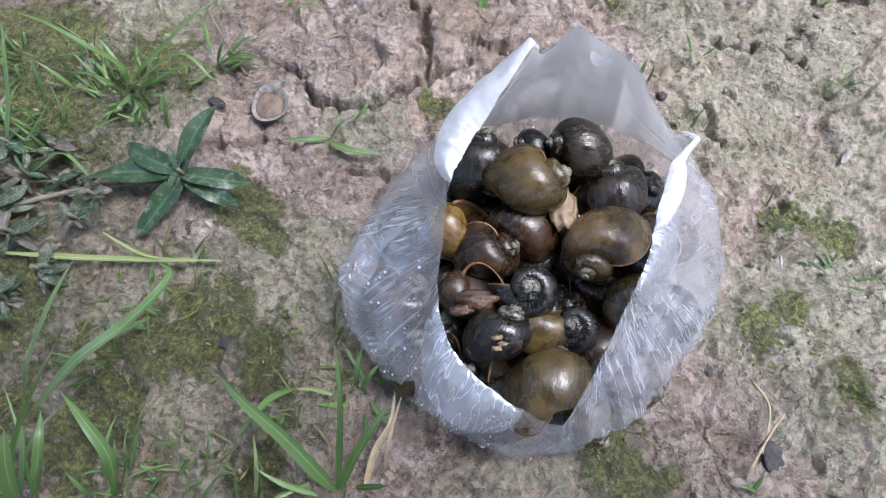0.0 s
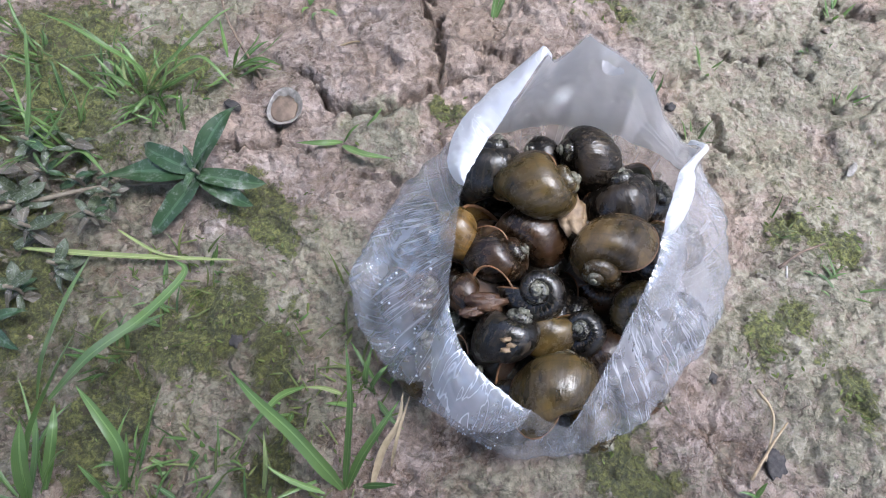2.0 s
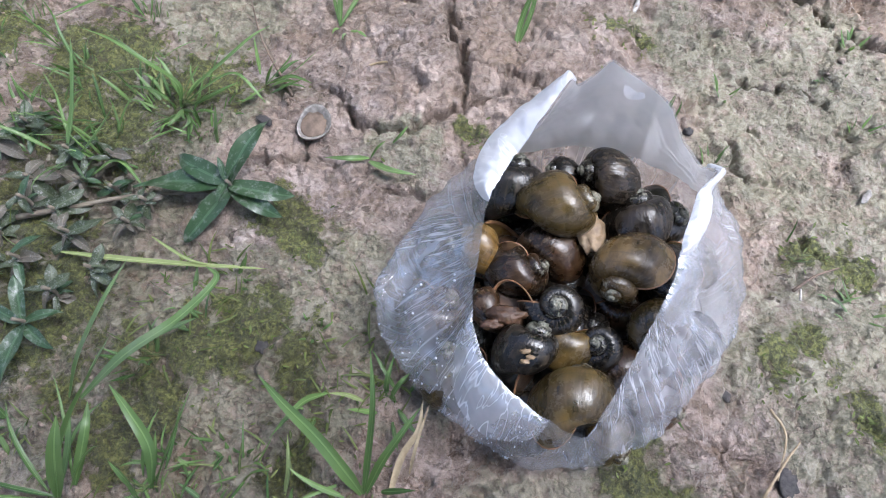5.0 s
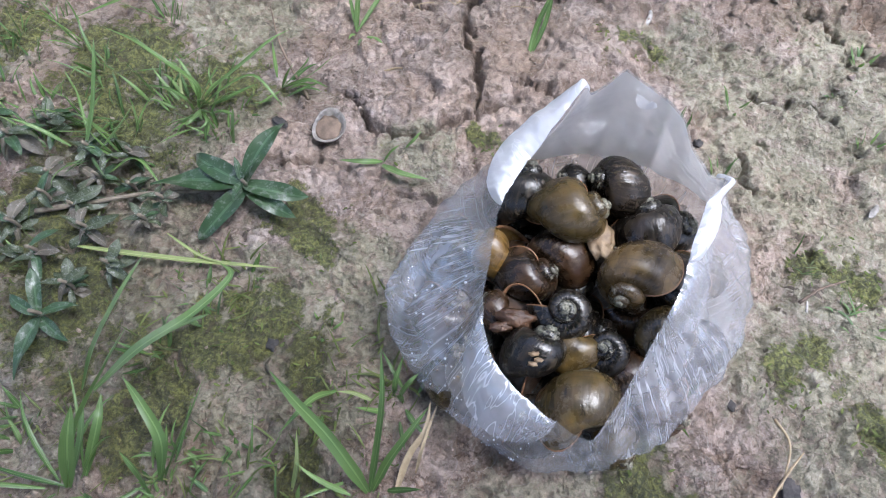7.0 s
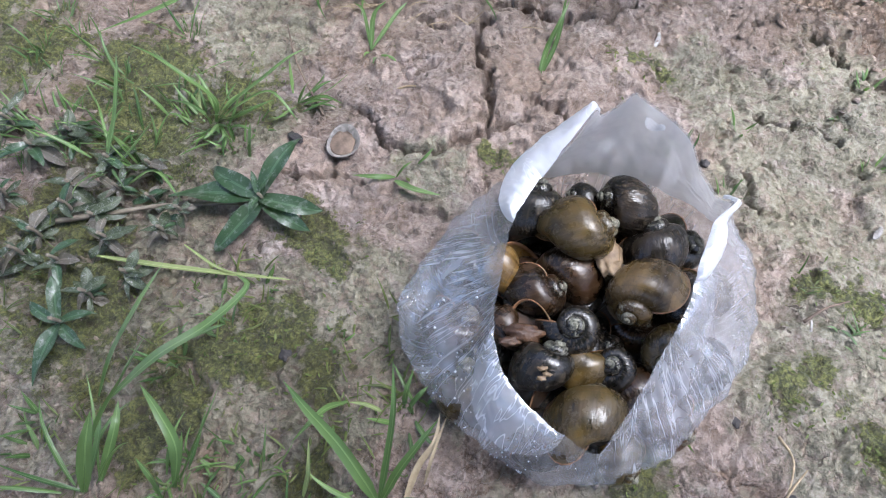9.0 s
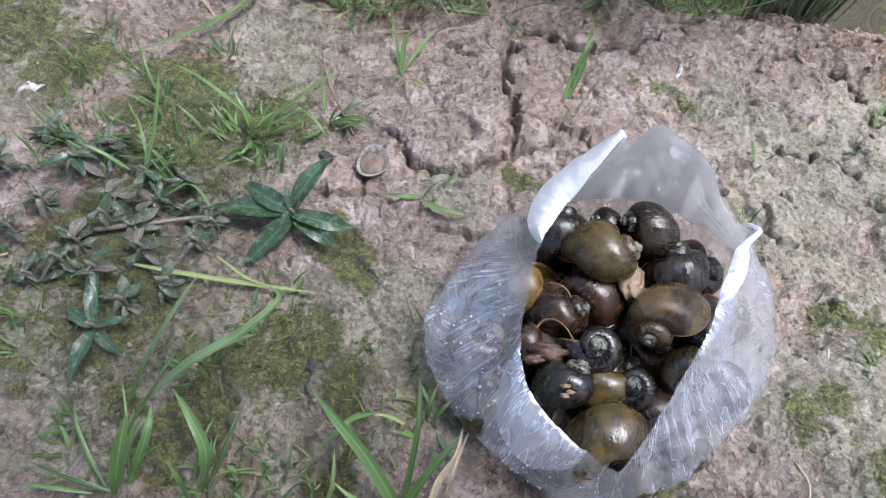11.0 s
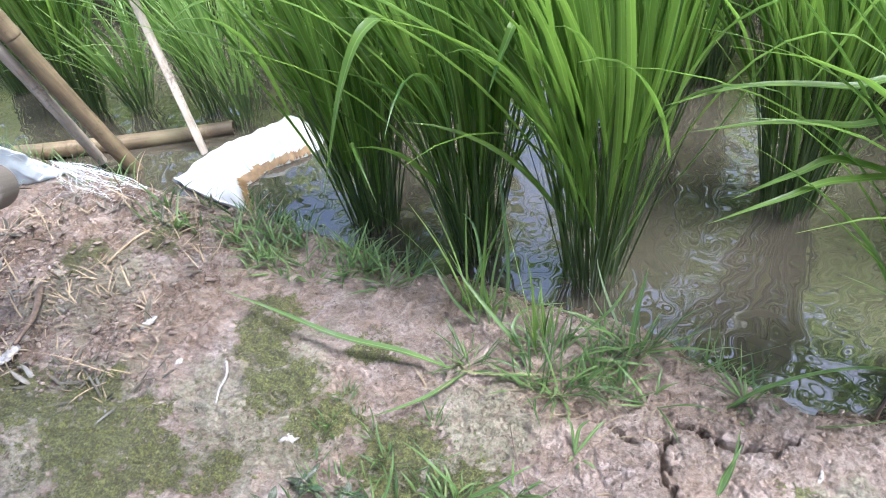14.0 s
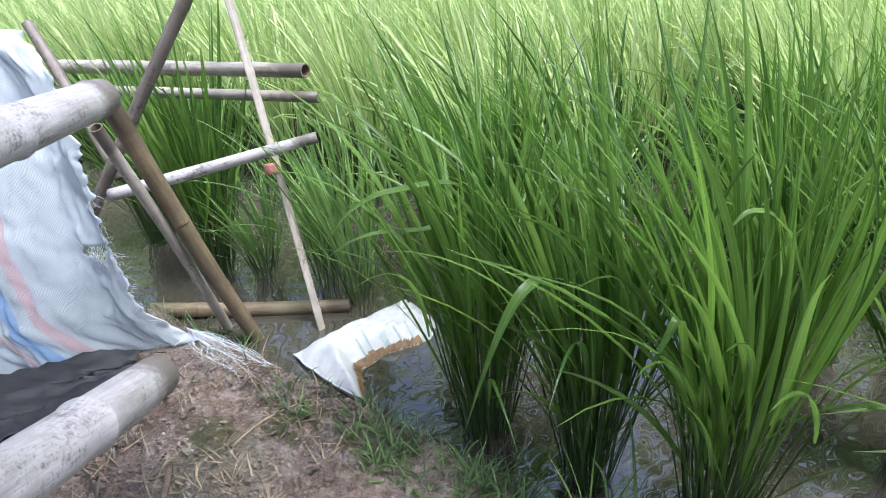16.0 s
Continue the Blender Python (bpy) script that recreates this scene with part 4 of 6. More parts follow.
def snail_shell(key, at, wide, apex, shown=-1, turn=0):
    """apex: where the tip of the spire points, as right, up and towards somebody who bends over the bag.
    shown: 1 turns the opening towards them, -1 away."""
    body, lip, plug = SHELL_KINDS[key]
    ob = thing("snail_shell", SHELL_WORDS[key], "snail shell", "shells in the bag", data=body)
    part("lip", lip, ob, "paler brown shell lip")
    part("operculum", plug, ob, "brown horny plate in the opening")
    d = (VIEW @ Vector(apex)).normalized()
    q = d.to_track_quat("Z", "Y").to_matrix().to_4x4()
    eye = VIEW @ Vector((0, 0, 1))
    spin = max(range(0, 360, 10), key=lambda k: shown * ((q @ pose(0, 0, 0, 0, 0, k)).to_3x3() @ Vector((0.35, -1, 0))).dot(eye))
    ob.matrix_basis = Matrix.Translation(at) @ q @ pose(0, 0, 0, 0, 0, spin + turn) @ Matrix.Diagonal((wide, wide, wide, 1))
    return ob


SHELLS = [
    ("ribbed", (0.010, 0.040, 0.060), 0.041, (-1, 0.1, 0.2)), ("olive", (-0.025, 0.009, 0.066), 0.046, (0.85, 0.35, 0.3)), ("black", (-0.050, 0.031, 0.052), 0.043, (0.15, 0.9, 0.2)),
    ("brown", (-0.027, -0.003, 0.042), 0.049, (-0.5, -0.4, 0.4)), ("ribbed", (0.029, 0.008, 0.052), 0.044, (-0.2, 0.9, 0.1)), ("tan", (0.013, -0.022, 0.056), 0.045, (-0.45, -0.7, 0.6), -1, 60),
    ("gold", (-0.064, -0.010, 0.050), 0.040, (-0.75, 0.55, 0.1), 1, 60), ("brown", (-0.047, -0.024, 0.047), 0.036, (0.75, 0.35, 0.5), -1, 30), ("black", (-0.026, -0.047, 0.056), 0.038, (-0.22, 0.12, 1), 1, 130),
    ("brown", (-0.060, -0.050, 0.050), 0.036, (-0.5, 0.5, -0.3), 1), ("black", (-0.046, -0.080, 0.050), 0.050, (0.35, 0.75, 0.15), 1, 35), ("olive", (-0.024, -0.064, 0.046), 0.036, (-0.5, -0.5, -0.3), -1, 20),
    ("olive", (-0.016, -0.102, 0.054), 0.045, (0.15, 0.75, -0.5), -1), ("black", (-0.002, -0.066, 0.048), 0.030, (-0.35, 0.15, 0.9)), ("olive", (0.028, -0.054, 0.049), 0.040, (-0.2, -0.5, 0.8)),
    ("black", (0.040, -0.024, 0.045), 0.040, (0.4, -0.5, 0.4)), ("brown", (0.010, -0.078, 0.036), 0.036, (0.2, -0.4, 0.6)), ("gold", (-0.002, -0.006, 0.042), 0.028, (0.5, 0.5, 0.2)),
    ("black", (-0.018, -0.018, 0.032), 0.032, (0.2, 0.3, 0.9)), ("black", (-0.040, -0.104, 0.028), 0.040, (-0.4, 0.2, 0.6)), ("black", (-0.017, 0.045, 0.052), 0.026, (-0.9, 0.2, 0.3)),
    ("brown", (-0.095, -0.045, 0.032), 0.042, (0.3, 0.5, 0.6)), ("olive", (-0.085, -0.080, 0.024), 0.040, (-0.2, 0.8, 0.3)), ("black", (-0.090, 0.000, 0.030), 0.042, (0.6, 0.3, 0.4)),
    ("brown", (0.030, -0.090, 0.023), 0.040, (0.5, -0.2, 0.5)), ("black", (0.058, -0.055, 0.026), 0.042, (-0.3, 0.5, 0.6)), ("olive", (0.062, -0.010, 0.027), 0.040, (0.3, 0.6, 0.5)),
    ("black", (-0.055, 0.025, 0.024), 0.044, (0.2, -0.6, 0.5)), ("brown", (0.000, 0.030, 0.024), 0.044, (-0.5, 0.4, 0.5)), ("black", (0.045, 0.025, 0.026), 0.042, (0.5, 0.2, 0.6)),
    ("brown", (-0.060, -0.030, 0.020), 0.040, (0.1, 0.6, 0.6)), ("black", (-0.010, -0.050, 0.022), 0.044, (0.5, 0.1, 0.6)), ("brown", (0.022, -0.030, 0.022), 0.042, (-0.2, 0.3, 0.8)),
    # Unseen lower shells, added to block light in the heap's gaps.
    ("black", (-0.042, -0.05, 0.026), 0.042, (0.3, 0.4, 0.6)), ("black", (-0.005, -0.088, 0.026), 0.042, (-0.3, 0.4, 0.6)), ("black", (0.012, -0.005, 0.026), 0.042, (0.3, -0.4, 0.6)),
    ("brown", (-0.05, -0.005, 0.024), 0.042, (-0.5, 0.2, 0.6)), ("black", (0.035, -0.065, 0.024), 0.040, (0.2, 0.6, 0.4)), ("black", (-0.07, -0.085, 0.026), 0.036, (0.4, 0.2, 0.6)),
    ("olive", (0.002, -0.112, 0.020), 0.034, (0.5, -0.5, 0.3)), ("black", (-0.075, -0.055, 0.020), 0.036, (0.1, 0.3, 0.8)),
]
for row in SHELLS:
    snail_shell(*row)


def soft_bit(name, label, category, at, size, mat, seed):
    """A small uneven lump of soft matter on the shells."""
    bm = bmesh.new()
    bmesh.ops.create_icosphere(bm, subdivisions=3, radius=1.0)
    for q in bm.verts:
        q.co *= 1 + 0.6 * noise.fractal(q.co * 1.9 + Vector((seed, seed * 2.0, 3)), 1.0, 2.0, 3)
        q.co = Vector((q.co.x * size[0], q.co.y * size[1], q.co.z * size[2]))
    me = bpy.data.meshes.new(name)
    bm.to_mesh(me)
    bm.free()
    me.materials.append(mat)
    me.polygons.foreach_set("use_smooth", [True] * len(me.polygons))
    return thing(name, label, category, at=at, data=me)


soft_bit("snail_flesh", "torn pinkish brown flesh in a broken shell", "snail flesh", (-0.056, -0.054, 0.060), (0.011, 0.005, 0.004), FLESH, 1.3)
soft_bit("snail_flesh", "small pale flesh scrap between the shells", "snail flesh", (-0.064, -0.060, 0.060), (0.006, 0.003, 0.003), FLESH, 4.1)
for k, (x, y) in enumerate(((-0.047, -0.079), (-0.0445, -0.082), (-0.0475, -0.0845))):
    soft_bit("pale_scrap", "pale crumb stuck on a dark shell", "scrap", (x, y, 0.0735), (0.0026, 0.0013, 0.0010), FLESH_PALE, 7.7 + k)
soft_bit("shell_scrap", "pale orange broken shell scrap", "shell chip", (-0.006, -0.002, 0.062), (0.008, 0.012, 0.002), FLESH_PALE, 2.2)


# ---- plastic bag ----
RIM = [(-0.030, 0.038, 0.152), (-0.022, 0.053, 0.128), (-0.014, 0.054, 0.138), (-0.008, 0.054, 0.150), (0.003, 0.054, 0.139), (0.020, 0.053, 0.125), (0.033, 0.050, 0.114), (0.043, 0.042, 0.094),
       (0.047, 0.020, 0.106), (0.050, 0.006, 0.120), (0.036, -0.008, 0.124), (0.027, -0.030, 0.122), (0.021, -0.055, 0.114), (0.010, -0.075, 0.104), (-0.003, -0.100, 0.091), (-0.014, -0.118, 0.078),
       (-0.018, -0.123, 0.073), (-0.030, -0.121, 0.081), (-0.043, -0.115, 0.088), (-0.060, -0.103, 0.095), (-0.070, -0.091, 0.099), (-0.076, -0.074, 0.102), (-0.076, -0.058, 0.106),
       (-0.073, -0.040, 0.112), (-0.071, -0.022, 0.120), (-0.066, -0.009, 0.125), (-0.056, 0.007, 0.131), (-0.043, 0.022, 0.139)]
BELLY = [(-0.134, -0.034, 0.045), (-0.121, -0.010, 0.050), (-0.103, 0.021, 0.050), (-0.082, 0.044, 0.050), (-0.05, 0.062, 0.050), (-0.015, 0.070, 0.050), (0.025, 0.064, 0.050),
         (0.062, 0.044, 0.050), (0.084, 0.012, 0.050), (0.086, -0.026, 0.050), (0.074, -0.061, 0.045), (0.053, -0.090, 0.040), (0.031, -0.112, 0.030), (0.007, -0.126, 0.022),
         (-0.040, -0.134, 0.022), (-0.076, -0.113, 0.022), (-0.106, -0.089, 0.022), (-0.128, -0.060, 0.030)]
BAG_MID = (-0.024, -0.035)


def around(points, count):
    """Resamples a closed outline at even angles round the bag's middle."""
    p = np.array(points)
    ang = np.arctan2(p[:, 1] - BAG_MID[1], p[:, 0] - BAG_MID[0])
    order = np.argsort(ang)
    ang, p = ang[order], p[order]
    ang3 = np.concatenate([ang - 2 * np.pi, ang, ang + 2 * np.pi])
    p3 = np.vstack([p, p, p])
    a = np.linspace(-np.pi, np.pi, count, endpoint=False)
    out = np.stack([np.interp(a, ang3, p3[:, k]) for k in range(3)], 1)
    soft = out.copy()
    for s in (-1, 1):
        soft += np.roll(out, s, 0)
    return a, soft / 3


def build_bag():
    n, m = 420, 56
    a, rim = around(RIM, n)
    _, belly = around(BELLY, n)
    mid = np.array((BAG_MID[0], BAG_MID[1], 0.0))
    foot = mid + (belly - mid) * np.array((0.86, 0.86, 0.0)) + np.array((0, 0, 0.004))
    v = np.linspace(0, 1, m)
    rows = []
    for k in v:
        if k < 0.12:
            p = mid + (foot - mid) * (k / 0.12) + np.array((0, 0, 0.004)) * (k > 0)
        elif k < 0.4:
            t = (k - 0.12) / 0.28
            w = math.sin(t * math.pi / 2)
            p = foot * (1 - w) + belly * w
            p[:, 2] = foot[:, 2] + (belly[:, 2] - foot[:, 2]) * (1 - math.cos(t * math.pi / 2))
        else:
            t = (k - 0.4) / 0.6
            s = t * t * (3 - 2 * t) * 0.55 + t * 0.45
            p = belly * (1 - s) + rim * s
            p[:, 2] = belly[:, 2] + (rim[:, 2] - belly[:, 2]) * (t ** 0.85)
        rows.append(p)
    grid = np.array(rows)
    out = np.stack([np.cos(a), np.sin(a), 0 * a], 1)
    ca, sa = np.cos(a)[None, :] + 0 * v[:, None], np.sin(a)[None, :] + 0 * v[:, None]
    rise = v[:, None] + 0 * ca
    ridge = 0.5 - np.abs(layers(ca * 5 + 3, sa * 5 + rise * 0.7, 1.0, 2, 0.5)) * 2
    pleat = 0.5 - np.abs(layers(ca * 17 + 8, sa * 17 + rise * 1.0, 1.0, 2, 0.5)) * 2
    crumple = np.abs(layers(ca * 6 + rise * 5, sa * 6 - rise * 6, 1.0, 4, 0.6))
    back = np.clip((np.sin(a) - 0.55) / 0.25, 0, 1)[None, :]
    grow = np.clip((v - 0.2) / 0.3, 0, 1)[:, None] * (1 - 0.85 * np.clip((v - 0.7) / 0.3, 0, 1)[:, None])
    push = (0.0035 * ridge + 0.0014 * pleat * (1 - back) - 0.006 * crumple * (1 - 0.7 * back)) * grow
    grid = grid + out[None] * push[:, :, None]
    grid[:, :, 2] += (0.0015 * np.sin(a * 7 + 1) + 0.0006 * np.sin(a * 17))[None, :] * np.clip((v - 0.75) / 0.25, 0, 1)[:, None] ** 2
    t = thing("plastic_bag", "crumpled translucent white plastic bag open on the mud", "plastic bag")
    turns = np.abs(np.linspace(-1, 1, n))
    film = part("film", mesh_from("film", grid.reshape(-1, 3), grid_faces(m, n, True), FILM, np.stack([np.tile(turns, m), np.repeat(v, n)], 1)), t)
    rim = grid[-1]
    cols = np.arange(int((28 + 180) / 360 * n), int((112 + 180) / 360 * n))
    inner = (grid - out[None] * 0.0018)[22:, cols]
    part("back_panel", mesh_from("back_panel", inner.reshape(-1, 3), grid_faces(m - 22, len(cols)), FILM_MILKY, np.stack([np.tile(turns[cols], m - 22), np.repeat(v[22:], len(cols))], 1)), t, "milky doubled back wall")

    def fold(first, last, wide, drop, mat=FILM_FOLD, words="white doubled fold of the rim"):
        """A stretch of the rim turned over outwards, double and whiter."""
        k = np.arange(int((first + 180) / 360 * n), int((last + 180) / 360 * n)) 
        s = np.linspace(0, 1, len(k))
        swell = np.sin(np.pi * s) ** 0.6
        rows = []
        for q in np.linspace(0, 1, 9):
            move = out[k % n] * (wide * swell * q)[:, None]
            lift = 0.0025 * math.sin(q * math.pi) - drop * q ** 1.6 * swell
            rows.append(rim[k % n] + move + np.stack([0 * s, 0 * s, lift + 0.0022 * layers(s * 8 + first, s * 0 + q * 2.0, 1.0, 3, 0.6) + 0.0008 * layers(s * 34, s * 0 + q * 5 + first, 1.0, 2)], 1))
        part("folded_rim", mesh_from("folded_rim", np.array(rows).reshape(-1, 3), grid_faces(9, len(k)), mat, np.stack([np.tile(s * 0.3, 9), np.repeat(np.linspace(0, 1, 9), len(k))], 1)), t, words)

    fold(91, 160, 0.021, 0.010)
    fold(-40, 33, 0.024, 0.046, FILM_FLAP, "pleated doubled fold of the rim")
    fold(-8, 36, 0.012, 0.006)
    fold(-146, -98, 0.021, 0.030, FILM_FLAP, "clear flap turned outwards")
    # Small white curl of film, put in for the glint on the back panel.
    part("torn_flap", ribbon([(0.002, 0.049, 0.133), (0.006, 0.047, 0.127), (0.011, 0.047, 0.125), (0.014, 0.048, 0.124)], 0.011, FILM_FOLD, "torn_flap", roll=1.1), t, "small white curl standing for a glint")
    rng = np.random.default_rng(77)
    ball = bmesh.new()
    bmesh.ops.create_icosphere(ball, subdivisions=1, radius=1.0)
    bv = np.array([q.co[:] for q in ball.verts])
    bf = np.array([[q.index for q in f.verts] for f in ball.faces])
    ball.free()
    drops, faces = [], []
    for i in range(130):
        row, col = int(rng.integers(20, 48)), int(rng.uniform(-174, -105) / 360 * n + n / 2) % n
        r = rng.uniform(0.0003, 0.0010) * rng.uniform(0.6, 1.0)
        drops.append(bv * r * np.array((1, 1, 0.7)) + grid[row, col] + out[col] * r * 0.4)
        faces.append(bf + i * len(bv))
    part("dew", mesh_from("dew", np.vstack(drops), np.vstack(faces), DROP), film, "tiny water drops on the film", "stuff")


build_bag()


# ---- grasses on the bank ----
def grass_tuft(label, rows, mat, extra=0, seed=0, high=0.06, pale=(), wide=0.014):
    """A tuft with the blades that can be told apart as parts, and a thin filling of small ones."""
    base = np.array(rows[0][1][0])
    t = thing("grass_tuft", label, "grass", "grass tufts", at=tuple(base))
    rng = np.random.default_rng(seed)
    for i, (w, pts) in enumerate(rows):
        local = np.array(pts) - base
        part("blade", ribbon(local, w * 0.74, GRASS_PALE if i in pale else mat, roll=rng.normal(0, 0.35)), t)
    if extra:
        v, f, u = blades(extra, rng, wide, high, 1.2, 0.0034, 1.3, None, "", 7, True, 0.5)
        part("filling", mesh_from("filling", v, f, mat, u), t, kind="stuff")
    return t


TUFT_MID = [
    (0.011, [(-0.136, -0.146, 0), (-0.143, -0.137, 0.025), (-0.157, -0.122, 0.045), (-0.176, -0.106, 0.055), (-0.193, -0.09, 0.05)]),
    (0.007, [(-0.135, -0.146, 0), (-0.13, -0.125, 0.03), (-0.127, -0.103, 0.055), (-0.129, -0.079, 0.07)]),
    (0.008, [(-0.134, -0.146, 0), (-0.124, -0.131, 0.02), (-0.113, -0.118, 0.035), (-0.102, -0.104, 0.045)]),
    (0.006, [(-0.159, -0.092, 0.02), (-0.169, -0.099, 0.03), (-0.177, -0.11, 0.035), (-0.187, -0.121, 0.03)]),
    (0.004, [(-0.138, -0.094, 0.01), (-0.148, -0.092, 0.018), (-0.159, -0.092, 0.02)]),
    (0.005, [(-0.181, -0.148, 0), (-0.176, -0.135, 0.02), (-0.177, -0.118, 0.03)]),
]
TUFT_BAG = [
    (0.006, [(-0.12, -0.092, 0), (-0.121, -0.092, 0.015), (-0.115, -0.087, 0.03), (-0.11, -0.081, 0.03)]),
    (0.005, [(-0.126, -0.089, 0), (-0.124, -0.083, 0.02), (-0.12, -0.071, 0.03)]),
]
TUFT_LEFT = [
    (0.014, [(-0.314, -0.154, 0), (-0.298, -0.126, 0.04), (-0.276, -0.1, 0.07), (-0.27, -0.075, 0.07)]),
    (0.012, [(-0.314, -0.154, 0), (-0.3, -0.135, 0.04), (-0.293, -0.118, 0.06)]),
    (0.008, [(-0.324, -0.096, 0), (-0.308, -0.076, 0.03), (-0.291, -0.05, 0.05), (-0.283, -0.021, 0.05)]),
    (0.009, [(-0.311, -0.098, 0.01), (-0.276, -0.079, 0.04), (-0.245, -0.059, 0.05), (-0.227, -0.034, 0.05), (-0.237, -0.023, 0.045)]),
    (0.005, [(-0.271, -0.061, 0.02), (-0.254, -0.057, 0.03), (-0.242, -0.051, 0.03)]),
    (0.007, [(-0.314, -0.146, 0), (-0.305, -0.127, 0.02), (-0.305, -0.107, 0.03)]),
    (0.008, [(-0.306, -0.147, 0), (-0.292, -0.122, 0.03), (-0.295, -0.104, 0.03)]),
]
TUFT_LOW = [
    (0.01, [(-0.26, -0.147, 0), (-0.253, -0.129, 0.03), (-0.264, -0.112, 0.04), (-0.28, -0.096, 0.04)]),
    (0.006, [(-0.261, -0.147, 0), (-0.253, -0.134, 0.02), (-0.252, -0.119, 0.03)]),
    (0.006, [(-0.258, -0.147, 0), (-0.247, -0.128, 0.02), (-0.239, -0.108, 0.03), (-0.237, -0.093, 0.03)]),
    (0.007, [(-0.266, -0.153, 0), (-0.267, -0.145, 0.02), (-0.275, -0.136, 0.03)]),
]
TUFT_UP = [
    (0.005, [(-0.301, 0.129, -0), (-0.278, 0.127, 0.03), (-0.252, 0.134, 0.05), (-0.233, 0.146, 0.06), (-0.221, 0.157, 0.06)]),
    (0.006, [(-0.301, 0.129, -0), (-0.298, 0.136, 0.02), (-0.314, 0.139, 0.04), (-0.338, 0.15, 0.05), (-0.365, 0.162, 0.05)]),
    (0.004, [(-0.301, 0.129, -0), (-0.277, 0.133, 0.02), (-0.252, 0.139, 0.03), (-0.233, 0.125, 0.02), (-0.236, 0.135, 0)]),
    (0.005, [(-0.299, 0.129, 0), (-0.295, 0.108, 0.015), (-0.3, 0.101, 0.015)]),
    (0.004, [(-0.301, 0.132, 0), (-0.279, 0.121, 0.02), (-0.267, 0.122, 0.03), (-0.256, 0.123, 0.03)]),
    (0.004, [(-0.304, 0.129, 0), (-0.306, 0.126, 0.02), (-0.311, 0.152, 0.03)]),
    (0.004, [(-0.299, 0.129, 0), (-0.286, 0.108, 0.012), (-0.294, 0.101, 0.008)]),
    (0.004, [(-0.303, 0.132, -0), (-0.284, 0.13, 0.03), (-0.275, 0.138, 0.04)]),
    (0.007, [(-0.266, 0.096, 0), (-0.264, 0.103, 0.015), (-0.263, 0.112, 0.025)]),
    (0.004, [(-0.305, 0.127, 0), (-0.301, 0.121, 0.02), (-0.312, 0.123, 0.03), (-0.341, 0.134, 0.02)]),
]
TUFT_UP_SMALL = [
    (0.005, [(-0.239, 0.153, 0), (-0.221, 0.144, 0.02), (-0.206, 0.145, 0.03), (-0.192, 0.158, 0.035)]),
    (0.004, [(-0.239, 0.153, 0), (-0.23, 0.152, 0.02), (-0.222, 0.155, 0.03)]),
    (0.004, [(-0.237, 0.155, 0), (-0.215, 0.15, 0.015), (-0.199, 0.146, 0.012)]),
    (0.003, [(-0.239, 0.153, 0), (-0.219, 0.159, 0.02), (-0.216, 0.169, 0.02)]),
]
SPRIG = [
    (0.006, [(-0.151, 0.085, 0.004), (-0.164, 0.079, 0.012), (-0.183, 0.082, 0.008)]),
    (0.008, [(-0.151, 0.082, 0.004), (-0.135, 0.07, 0.012), (-0.115, 0.069, 0.008)]),
    (0.005, [(-0.15, 0.085, 0.004), (-0.144, 0.089, 0.012), (-0.139, 0.095, 0.012)]),
    (0.005, [(-0.135, 0.099, 0.003), (-0.129, 0.101, 0.01), (-0.124, 0.11, 0.01)]),
]
LONG_LEFT = [
    (0.006, [(-0.371, 0.079, 0.01), (-0.363, 0.101, 0.03), (-0.36, 0.127, 0.05), (-0.368, 0.151, 0.05)]),
    (0.005, [(-0.351, 0.063, 0.005), (-0.328, 0.07, 0.015), (-0.303, 0.047, 0.01)]),
]
TUFT_BACK = [
    (0.006, [(-0.045, 0.188, 0), (-0.04, 0.206, 0.02), (-0.032, 0.217, 0.04), (-0.025, 0.232, 0.05)]),
    (0.003, [(-0.081, 0.173, 0.002), (-0.07, 0.172, 0.004), (-0.061, 0.176, 0.002)]),
]
TUFT_SMALL = [
    (0.006, [(-0.187, 0.216, 0), (-0.185, 0.236, 0.02), (-0.174, 0.244, 0.03)]),
    (0.004, [(-0.187, 0.216, 0), (-0.194, 0.239, 0.02), (-0.204, 0.25, 0.02)]),
    (0.005, [(-0.187, 0.216, 0), (-0.168, 0.243, 0.015), (-0.158, 0.255, 0.02)]),
]
